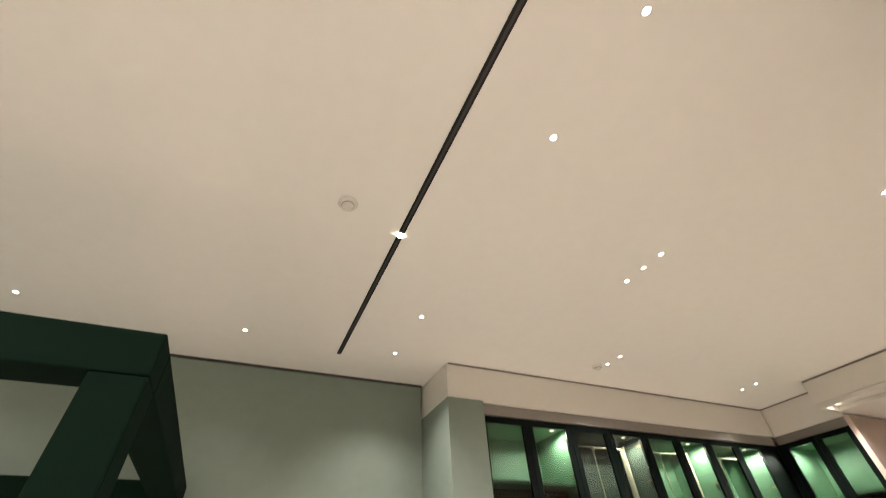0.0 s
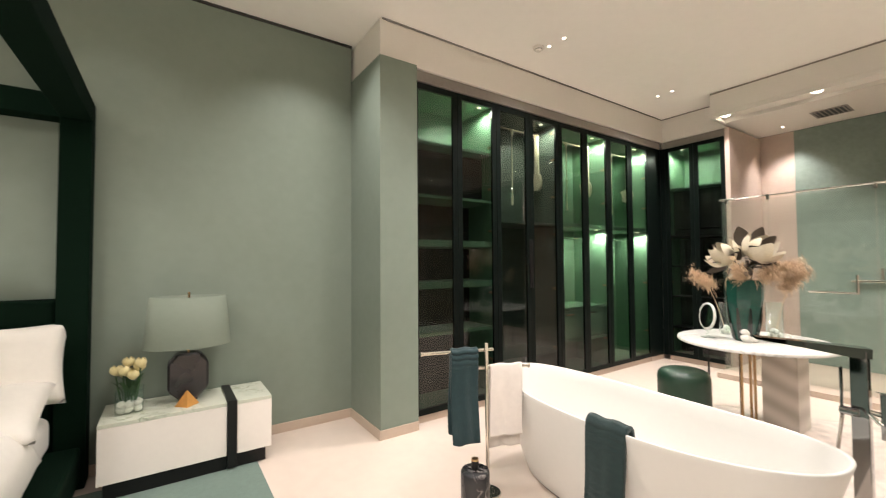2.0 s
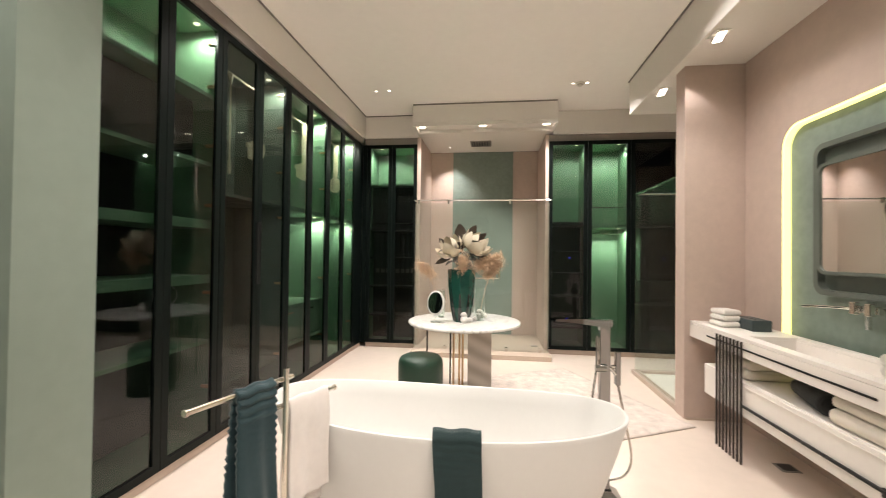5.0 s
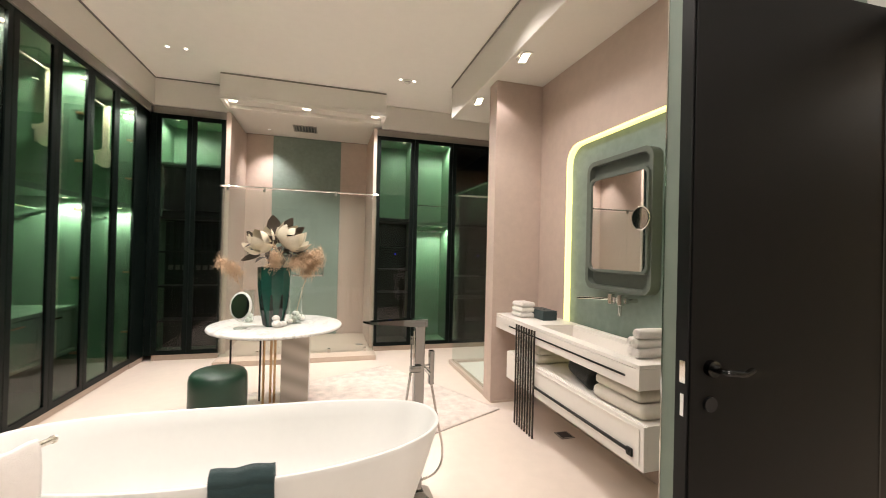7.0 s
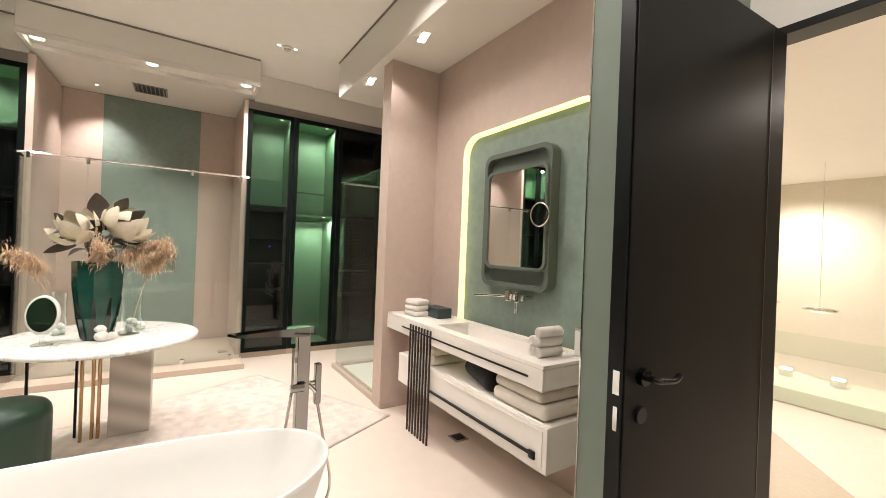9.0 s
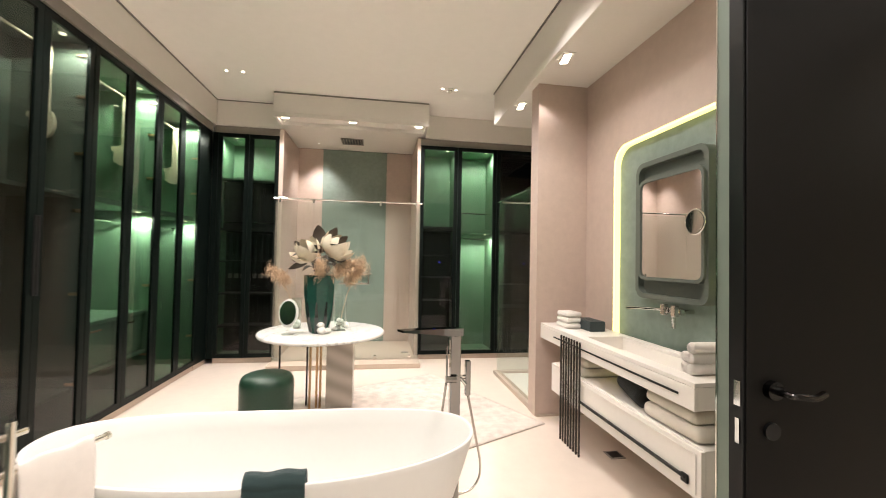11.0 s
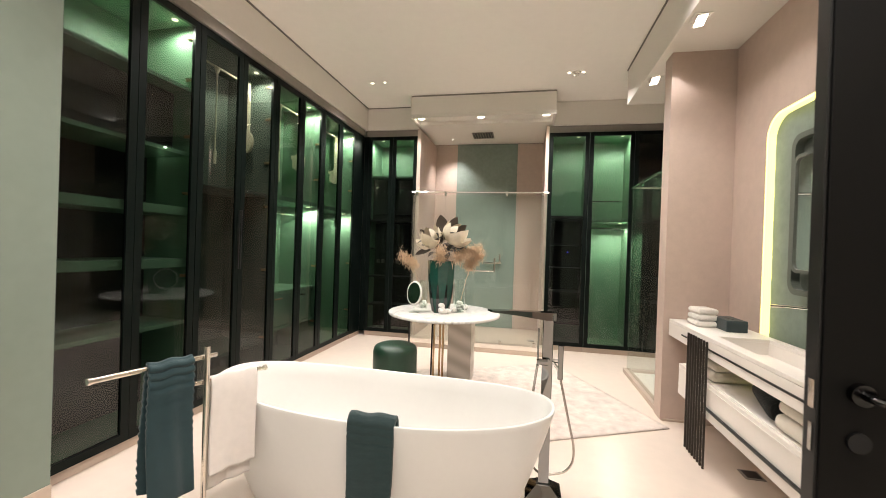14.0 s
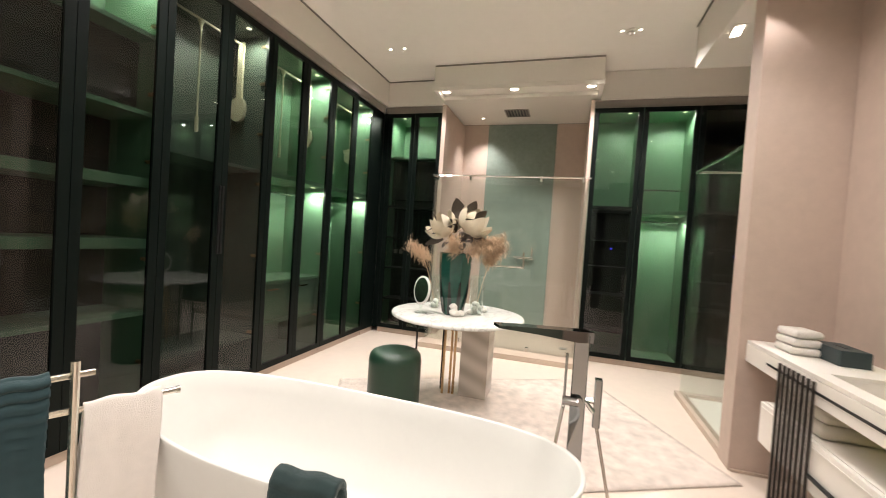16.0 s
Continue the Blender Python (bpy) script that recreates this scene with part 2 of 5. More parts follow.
M_YPETAL = mat("yellow_petal", (0.76, 0.66, 0.36), 0.6, vary=0.1, scale=12)
M_BLEAF = mat("bronze_leaf", (0.055, 0.040, 0.028), 0.5, vary=0.3, scale=20)
M_GLEAF = mat("green_stem", (0.030, 0.085, 0.025), 0.5, vary=0.2, scale=20)
M_PAMPAS = mat("dried_plume", (0.62, 0.45, 0.30), 0.9, vary=0.2, scale=20)
M_VASE = mat("green_glazed_glass", (0.012, 0.058, 0.042), 0.12, vary=0.2, scale=5, coat=0.4)
M_VASED = mat("dark_vase_glass", (0.010, 0.018, 0.014), 0.12, vary=0.2, scale=5, coat=0.4)
M_HALLW = mat("cream_wall", (0.74, 0.69, 0.58), 0.7, vary=0.03)
M_HALLF = mat("tan_floor", (0.45, 0.36, 0.27), 0.4, vary=0.08)
M_ART = mat("cream_print", (0.74, 0.71, 0.62), 0.7, vary=0.06, scale=3)
M_GREY = mat("grey_plastic", (0.30, 0.27, 0.24), 0.5)
M_TEALBOX = mat("teal_leather_box", (0.035, 0.052, 0.055), 0.45, vary=0.1, bump=0.08)
M_LEVER = mat("dark_chrome", (0.045, 0.044, 0.043), 0.22, 1.0)
M_HOSE = mat("steel_hose", (0.55, 0.50, 0.45), 0.25, 1.0)

for m_, level in ((M_FRAME, 0.12), (M_DOOR, 0.12), (M_BEDG, 0.04), (M_GREEN, 0.3)):
    m_.node_tree.nodes["Principled BSDF"].inputs["Specular IOR Level"].default_value = level

# ---- building helpers ----


def part(name, bm, material, parent=None, label="", smooth=False):
    me = bpy.data.meshes.new(name)
    bmesh.ops.recalc_face_normals(bm, faces=bm.faces)
    bm.to_mesh(me)
    bm.free()
    me.materials.append(material)
    if smooth:
        for p in me.polygons:
            p.use_smooth = True
    ob = new(name, me)
    if parent is not None:
        ob.parent = parent
    if label:
        ob["label"] = label
    return ob


def thing(name, m, label, category, group=""):
    ob = new(name)
    ob.empty_display_size = 0.1
    ob.matrix_world = m
    return tagged(ob, label, category, group)


def structure(name, bm, material, label, category="wall", smooth=False):
    return tagged(part(name, bm, material, None, "", smooth), label, category, kind="structure")


def box(lo, hi, bevel=0.0, bm=None, seg=2):
    bm = bm or bmesh.new()
    lo, hi = [min(a, b) for a, b in zip(lo, hi)], [max(a, b) for a, b in zip(lo, hi)]
    size = [b - a for a, b in zip(lo, hi)]
    m = Matrix.Translation([(a + b) / 2 for a, b in zip(lo, hi)]) @ Matrix.Diagonal((*size, 1))
    made = bmesh.ops.create_cube(bm, size=1, matrix=m)
    if bevel:
        vs = set(made["verts"])
        edges = [e for e in bm.edges if e.verts[0] in vs and e.verts[1] in vs]
        bmesh.ops.bevel(bm, geom=edges, offset=min(bevel, min(size) * 0.45), segments=seg, profile=0.5, affect="EDGES")
    return bm


def rod(p0, p1, r, bm=None, n=14, r2=None):
    bm = bm or bmesh.new()
    a, b = Vector(p0), Vector(p1)
    m = Matrix.Translation((a + b) / 2) @ (b - a).to_track_quat("Z", "Y").to_matrix().to_4x4()
    bmesh.ops.create_cone(bm, cap_ends=True, segments=n, radius1=r, radius2=r if r2 is None else r2, depth=(b - a).length, matrix=m)
    return bm


def lathe(profile, n=32, bm=None, at=(0, 0, 0), squash=(1, 1), closed=True):
    """Rings of (radius, height), capped at both ends."""
    bm = bm or bmesh.new()
    rings = []
    for r, z in profile:
        rings.append([bm.verts.new((at[0] + r * squash[0] * math.cos(2 * math.pi * i / n), at[1] + r * squash[1] * math.sin(2 * math.pi * i / n), at[2] + z)) for i in range(n)])
    for a, b in zip(rings, rings[1:]):
        for i in range(n):
            bm.faces.new((a[i], a[(i + 1) % n], b[(i + 1) % n], b[i]))
    if closed:
        bm.faces.new(rings[0][::-1])
        bm.faces.new(rings[-1])
    return bm


def tube(points, r, bm=None, n=10):
    """A bent pipe along points."""
    bm = bm or bmesh.new()
    pts = [Vector(p) for p in points]
    rings = []
    for i, p in enumerate(pts):
        d = (pts[min(i + 1, len(pts) - 1)] - pts[max(i - 1, 0)]).normalized()
        side = d.cross(Vector((0.31, 0.83, 0.47))).normalized()
        up = side.cross(d)
        rings.append([bm.verts.new(p + r * (math.cos(2 * math.pi * k / n) * side + math.sin(2 * math.pi * k / n) * up)) for k in range(n)])
    for a, b in zip(rings, rings[1:]):
        for k in range(n):
            bm.faces.new((a[k], a[(k + 1) % n], b[(k + 1) % n], b[k]))
    bm.faces.new(rings[0][::-1]), bm.faces.new(rings[-1])
    return bm


def bezier(pts, n=24):
    """Smooth points through a few given ones (Catmull-Rom)."""
    p = [Vector(q) for q in pts]
    p = [2 * p[0] - p[1]] + p + [2 * p[-1] - p[-2]]
    out = []
    for i in range(1, len(p) - 2):
        for k in range(n):
            t = k / n
            a, b, c, d = p[i - 1:i + 3]
            out.append(0.5 * (2 * b + (c - a) * t + (2 * a - 5 * b + 4 * c - d) * t * t + (3 * b - a - 3 * c + d) * t ** 3))
    return out + [p[-2]]


def rounded_rect(x0, x1, z0, z1, r, n=8):
    pts = []
    for cx, cz, a0 in ((x1 - r, z1 - r, 0), (x0 + r, z1 - r, 90), (x0 + r, z0 + r, 180), (x1 - r, z0 + r, 270)):
        for i in range(n + 1):
            a = radians(a0 + 90 * i / n)
            pts.append((cx + r * math.cos(a), cz + r * math.sin(a)))
    return pts


def slab_xz(outline, y0, y1, bm=None, hole=None):
    """A slab from an outline in x and z, between two depths, with an optional hole of the same count of corners."""
    bm = bm or bmesh.new()
    f = [[bm.verts.new((x, y, z)) for x, z in outline] for y in (y0, y1)]
    n = len(outline)
    for i in range(n):
        bm.faces.new((f[0][i], f[0][(i + 1) % n], f[1][(i + 1) % n], f[1][i]))
    if hole is None:
        bm.faces.new(f[0]), bm.faces.new(f[1][::-1])
        return bm
    g = [[bm.verts.new((x, y, z)) for x, z in hole] for y in (y0, y1)]
    for i in range(n):
        j = (i + 1) % n
        bm.faces.new((g[0][i], g[1][i], g[1][j], g[0][j]))
        bm.faces.new((f[0][i], g[0][i], g[0][j], f[0][j]))
        bm.faces.new((f[1][i], f[1][j], g[1][j], g[1][i]))
    return bm


def cloth(name, path, width, material, parent, ribs=0.0, wave=0.01, thick=0.008, seed=1, label="", nx=28, sway=0.0):
    """A hanging cloth: a path in (depth, height) swept over its width, with folds, and given thickness."""
    bm = bmesh.new()
    pts = bezier([(0, a, b) for a, b in path], 16)
    rows, length = [], 0.0
    for j, p in enumerate(pts):
        if j:
            length += (p - pts[j - 1]).length
        row = []
        for i in range(nx + 1):
            u = i / nx
            fall = max(0.0, (pts[len(pts) // 2].z - p.z)) * 2.0
            off = wave * min(1, fall) * (math.sin(7 * u + seed) + 0.5 * math.sin(15 * u + 2 * seed + 3 * p.z))
            off += ribs * math.sin(length * 2 * math.pi / 0.034)
            edge = 0.006 * math.sin(9 * length + seed) + sway * min(1, fall) * (u - 0.5)
            row.append(bm.verts.new(((u - 0.5) * width + edge, p.y + off, p.z + 0.004 * math.sin(11 * u + seed))))
        rows.append(row)
    for a, b in zip(rows, rows[1:]):
        for i in range(nx):
            bm.faces.new((a[i], a[i + 1], b[i + 1], b[i]))
    ob = part(name, bm, material, parent, label, True)
    s = ob.modifiers.new("thickness", "SOLIDIFY")
    s.thickness, s.offset = thick, 0
    return ob


def pillow(name, size, material, parent, m, seed=0, label=""):
    """A soft cushion with pinched corners."""
    bm = bmesh.new()
    n = 20
    top, bot = [], []
    for i in range(n + 1):
        ra, rb = [], []
        for j in range(n + 1):
            u, v = 2 * i / n - 1, 2 * j / n - 1
            h = (max(0, 1 - u ** 4) * max(0, 1 - v ** 4)) ** 0.5
            pinch = 1 - 0.07 * (1 - u * u) * abs(v) - 0.07 * (1 - v * v) * abs(u)
            h *= 1 + 0.12 * noise.noise((u * 2 + seed, v * 2, seed))
            x, y = u * size[0] / 2 * pinch, v * size[1] / 2 * pinch
            ra.append(bm.verts.new(m @ Vector((x, y, h * size[2] / 2))))
            rb.append(ra[-1] if i in (0, n) or j in (0, n) else bm.verts.new(m @ Vector((x, y, -h * size[2] / 2))))
        top.append(ra), bot.append(rb)
    for i in range(n):
        for j in range(n):
            bm.faces.new((top[i][j], top[i + 1][j], top[i + 1][j + 1], top[i][j + 1]))
            q = (bot[i][j], bot[i][j + 1], bot[i + 1][j + 1], bot[i + 1][j])
            if len(set(q)) == 4:
                try:
                    bm.faces.new(q)
                except ValueError:
                    pass
    return part(name, bm, material, parent, label, True)

# ---- structure ----
structure("floor", box((-4.2, -1.0, -0.12), (7.7, 4.2, 0.0), bm=box((4.2, -2.1, -0.12), (7.7, -1.0, 0.0))), M_FLOOR, "pale beige polished screed floor", "floor")
bm = box((-4.2, -2.15, CEIL), (7.75, 4.2, CEIL + 0.14))
structure("ceiling", bm, M_WHITE, "warm white plaster ceiling with small downlights", "ceiling")
structure("wall_north", box((-4.2, 3.88, 0), (1.69, 4.15, CEIL)), M_GREEN, "smooth sage green painted bedroom wall")
structure("wall_pier_north", box((1.69, 3.23, 0), (2.055, 4.15, 3.262)), M_GREEN, "sage green painted pier beside the wardrobes", "pier")
structure("wall_north_wardrobe", box((2.055, 3.95, 0), (7.6, 4.15, 3.262)), M_GREEN, "plain wall behind the wardrobes")
structure("wall_west", box((-4.35, -1.2, 0), (-4.2, 4.15, CEIL)), M_GREEN, "sage green painted wall")
structure("wall_east_left", box((7.0, 2.44, 0), (7.6, 3.95, 3.262)), M_PINK, "pink plaster wall behind the wardrobe")
structure("wall_shower_back", box((7.5, 0.45, 0), (7.65, 2.43, 3.29)), M_PINK, "pink beige plaster shower wall")
structure("wall_shower_left", box((6.40, 2.385, 0), (7.5, 2.44, 3.262)), M_PINK, "pink beige plaster shower cheek wall")
structure("wall_shower_right", box((6.40, 0.455, 0), (7.5, 0.50, 3.262)), M_PINK, "pink beige plaster shower cheek wall")
structure("wall_east_right", box((7.0, -2.1, 0), (7.15, 0.455, 3.262)), M_PINK, "plain wall behind the wardrobe")
structure("wall_shower_panel", box((7.478, 0.93, 0.06), (7.499, 1.99, 3.285)), M_PANELG, "sage green plaster panel in the shower")
# bulkheads round the raised ceiling, each topped by a strip coloured as gap shade
structure("bulkhead_north", box((1.715, 3.278, 3.265), (7.6, 4.15, CEIL - 0.004), 0.006), M_TRIMW, "white bulkhead over the wardrobes", "bulkhead")
structure("bulkhead_east_left", box((6.41, 2.432, 3.265), (7.6, 3.274, CEIL - 0.004), 0.006), M_TRIMW, "white bulkhead over the wardrobes", "bulkhead")
structure("bulkhead_east_right", box((6.41, -2.1, 3.265), (7.6, 0.388, CEIL - 0.004), 0.006), M_TRIMW, "white bulkhead over the wardrobes", "bulkhead")
structure("bulkhead_south", box((2.30, -1.15, 3.20), (5.46, -0.385, CEIL - 0.004), 0.008), M_TRIMW, "white bulkhead over the vanity with washer lights", "bulkhead")
structure("trim_north_gap", box((1.73, 3.262, CEIL - 0.014), (6.40, 3.274, CEIL - 0.001)), M_GAPLINE, "pale strip coloured as a shadow gap under the ceiling", "trim")
structure("trim_east_gap", box((6.397, 2.44, CEIL - 0.014), (6.409, 3.26, CEIL - 0.001)), M_GAPLINE, "pale strip coloured as a shadow gap under the ceiling", "trim")
structure("trim_wall_gap", box((-4.2, 3.866, CEIL - 0.022), (1.69, 3.879, CEIL - 0.001)), M_GAP, "grey strip coloured as a shadow gap under the ceiling", "trim")
structure("trim_south_gap", box((2.31, -0.384, CEIL - 0.014), (5.46, -0.372, CEIL - 0.001)), M_GAPLINE, "pale strip coloured as a shadow gap under the ceiling", "trim")
# grey fillers between the wardrobes and the bulkheads
structure("trim_filler_north", box((2.06, 3.30, 3.165), (6.38, 3.36, 3.262)), M_REVEAL, "grey filler strip over the wardrobes", "trim")
structure("trim_filler_east_left", box((6.43, 2.445, 3.165), (6.48, 3.29, 3.262)), M_REVEAL, "grey filler strip over the wardrobe", "trim")
structure("trim_filler_east_right", box((6.43, -2.05, 3.165), (6.48, 0.45, 3.262)), M_REVEAL, "grey filler strip over the wardrobe", "trim")
# the canopy over the shower
bm = box((5.95, 0.39, 3.34), (7.5, 2.43, CEIL - 0.023), 0.004)
structure("canopy", bm, M_TRIMW, "white boxed canopy over the shower", "canopy")
bm = bmesh.new()
for lo, hi in (((5.95, 0.39, 3.292), (5.99, 2.43, 3.338)), ((5.99, 0.39, 3.292), (7.5, 0.43, 3.338)), ((5.99, 2.39, 3.292), (7.5, 2.43, 3.338)),
               ((6.30, 0.432, 3.292), (7.497, 2.388, 3.338))):
    box(lo, hi, bm=bm)
structure("canopy_soffit", bm, M_TRIMW, "white stepped underside of the shower canopy", "canopy")
# the gap over the canopy is filled, its shade in the colour
structure("canopy_gap", box((5.955, 0.395, CEIL - 0.022), (7.5, 2.425, CEIL - 0.002)), M_REVEAL, "grey filler coloured as a shadow gap over the canopy", "trim")
# vanity wing, partition and doorway
structure("wall_pier_south", box((4.165, -2.1, 0), (4.345, -0.462, 3.199)), M_PINK, "pink beige plaster pier beside the vanity", "pier")
structure("wall_vanity", slab_xz(rounded_rect(1.755, 4.159, 0.0, 3.199, 0.001, 10), -0.965, -1.02, hole=rounded_rect(2.28, 3.70, 0.60, 2.47, 0.17, 10)), M_PINK, "pink beige plaster wall with a rounded niche")
structure("wall_vanity_back", box((1.755, -1.12, 0), (4.16, -1.021, 3.199)), M_PANELG, "sage green plaster niche back")
structure("wall_bay_south", box((4.34, -2.25, 0), (7.6, -2.1, CEIL)), M_PINK, "pink plaster wall")
structure("partition", box((1.56, -0.965, 0), (1.755, -0.165, 2.95)), M_GREEN, "sage green painted partition end", "wall")
structure("partition_trim", box((1.7555, -0.172, 0), (1.761, -0.162, 2.95)), M_CHROME, "thin metal edge trim on the partition", "trim")
bm = box((-4.2, -1.055, 0), (0.514, -0.965, CEIL))
box((0.514, -1.055, 2.452), (1.557, -0.965, CEIL), bm=bm)
box((1.557, -1.055, 0), (1.754, -0.966, CEIL), bm=bm)
structure("wall_south", bm, M_TRIMW, "white painted wall with a doorway")
bm = box((1.530, -1.06, 0), (1.556, -0.96, 2.45), 0.003)
box((0.515, -1.06, 0), (0.55, -0.94, 2.45), 0.003, bm)
box((0.551, -1.06, 2.415), (1.529, -0.94, 2.45), 0.003, bm)
structure("door_frame", bm, M_BLACK, "black metal door frame", "door frame")
# skirting
for nm, lo, hi in (("a", (-4.2, 3.866, 0), (1.69, 3.879, 0.08)), ("b", (1.678, 3.218, 0), (1.689, 3.866, 0.08)), ("c", (1.6895, 3.218, 0), (2.055, 3.229, 0.08)),
                   ("d", (4.147, -0.964, 0), (4.159, -0.47, 0.02))):
    structure("baseboard_" + nm, box(lo, hi, 0.002), M_SKIRT, "beige stone skirting at the wall foot", "baseboard")
# hall beyond the doorway
structure("hall_floor", box((-1.5, -7.2, -0.12), (4.2, -1.0, -0.002)), M_FLOOR, "pale polished hall floor", "floor")
structure("hall_ceiling", box((-1.5, -7.2, 2.75), (4.16, -1.06, 2.87)), M_WHITE, "pale lit hall ceiling", "ceiling")
structure("wall_hall_south", box((-1.5, -7.3, 0), (4.2, -7.15, 2.75)), M_HALLW, "cream hall wall")
structure("wall_hall_east", box((4.0, -7.15, 0), (4.15, -2.15, 2.75)), M_HALLW, "cream hall wall")
structure("wall_hall_west", box((-1.6, -7.15, 0), (-1.5, -1.12, 2.75)), M_HALLW, "cream hall wall")
structure("wall_hall_inner", box((1.76, -1.25, 0), (4.15, -1.125, 2.75)), M_HALLW, "cream hall wall")

# ---- door ----
door = thing("door_1", pose(1.458, -0.938, 0, 0, 0, 90 - 2.6), "dark bronze lacquered door standing open", "door")
leaf = part("leaf", box((0, -0.014, 0.01), (0.96, 0.043, 2.41), 0.003), M_DOOR, door)
part("edge_strip", box((0.960, -0.010, 0.02), (0.966, 0.037, 2.40)), M_BLACK, door)
part("seal", box((0.12, 0.0432, 0.012), (0.128, 0.0445, 2.408)), M_BLACK, door)
h = part("door_handle", rod((0.885, 0.043, 1.13), (0.885, 0.062, 1.13), 0.026), M_LEVER, door, "polished chrome lever handle")
part("lever", tube(bezier([(0.885, 0.06, 1.13), (0.882, 0.095, 1.13), (0.855, 0.10, 1.127), (0.81, 0.10, 1.122), (0.775, 0.095, 1.132)], 8), 0.0095), M_LEVER, h)
part("keyhole_rose", rod((0.885, 0.043, 1.015), (0.885, 0.052, 1.015), 0.024), M_BLACK, door)
part("latch_plate", box((0.9665, 0.010, 1.08), (0.969, 0.032, 1.15)), M_CHROME, door, "steel latch plate")
part("strike_bolt", box((0.9665, 0.014, 0.975), (0.969, 0.028, 1.045)), M_CHROME, door)

# ---- wardrobes ----
TOP = 3.16


def wardrobe(m, width, doors, label, levels, panels=(), lamps=(), group="fitted wardrobes", depth=0.58, handle_at=None, lining=None, shelving=None):
    """A glazed wardrobe: carcass, shelves at given heights, dark inner fronts that also paint in unlit depth, hinged
    glass doors.
    """
    w = thing("wardrobe", m, label, "wardrobe", group)
    t, lining = 0.02, lining or M_CAB
    part("plinth", box((0, 0.03, 0), (width, depth, 0.07)), M_SKIRT, w, "beige plinth")
    part("back_panel", box((t, depth - 0.016, 0.07), (width - t, depth, TOP)), lining, w)
    part("side_panel", box((0, 0.028, 0.07), (t, depth, TOP)), lining, w)
    part("side_panel", box((width - t, 0.028, 0.07), (width, depth, TOP)), lining, w)
    part("top_panel", box((t, 0.028, TOP - 0.03), (width - t, depth - 0.018, TOP)), lining, w)
    part("bottom_panel", box((t, 0.028, 0.07), (width - t, depth - 0.018, 0.10)), lining, w)
    for z, thick in levels:
        part("shelf", box((t, 0.06, z - thick), (width - t, depth - 0.018, z), 0.002), shelving if shelving and z < 2.4 else lining, w)
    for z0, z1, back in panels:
        part("inner_front", box((t + 0.002, back, z0), (width - t - 0.002, back + 0.02, z1)), M_CABD, w, "dark brown inner front with the compartment's shade in its colour")
    dw = width / doors
    for i in range(doors):
        x0, x1, s = i * dw + 0.002, (i + 1) * dw - 0.002, 0.055
        bm = box((x0, 0, 0.075), (x0 + s, 0.026, TOP - 0.004))
        box((x1 - s, 0, 0.075), (x1, 0.026, TOP - 0.004), bm=bm)
        box((x0 + s, 0, 0.075), (x1 - s, 0.026, 0.075 + s), bm=bm)
        box((x0 + s, 0, TOP - 0.004 - s), (x1 - s, 0.026, TOP - 0.004), bm=bm)
        d = part("door", bm, M_FRAME, w, "black framed door")
        g = part("pane", box((x0 + s - 0.004, 0.010, 0.071 + s), (x1 - s + 0.004, 0.015, TOP - s)), M_PANE, d, "smoked grey glass pane")
        left_hung = i % 2 == 0
        if handle_at is not None:
            hx = x1 - 0.012 if left_hung else x0 + 0.012
            part("handle", box((hx - 0.010, -0.012, handle_at - 0.27), (hx + 0.010, 0.0, handle_at + 0.27), 0.003), M_BLACK, d, "long black pull")
        hx = x0 + 0.02 if left_hung else x1 - 0.02
        for z in (0.45, 1.15, 1.80, 2.25, 2.70, 3.03):
            part("hinge", box((hx - 0.018 if not left_hung else hx, 0.03, z - 0.012), (hx if not left_hung else hx + 0.018, 0.10, z + 0.012), 0.004), M_BRASS, d)
    for lx, lz, watts in lamps:
        part("led_puck", rod((lx, 0.11, lz + 0.006), (lx, 0.11, lz), 0.022), M_PUCK, w, "small lit cabinet spotlight")
        p = m @ Vector((lx, 0.11, lz - 0.02))
        spot_lamp(p.x, p.y, p.z, watts * 3.0, 174, color=(0.94, 0.96, 0.82), radius=0.02, blend=0.5)
    return w


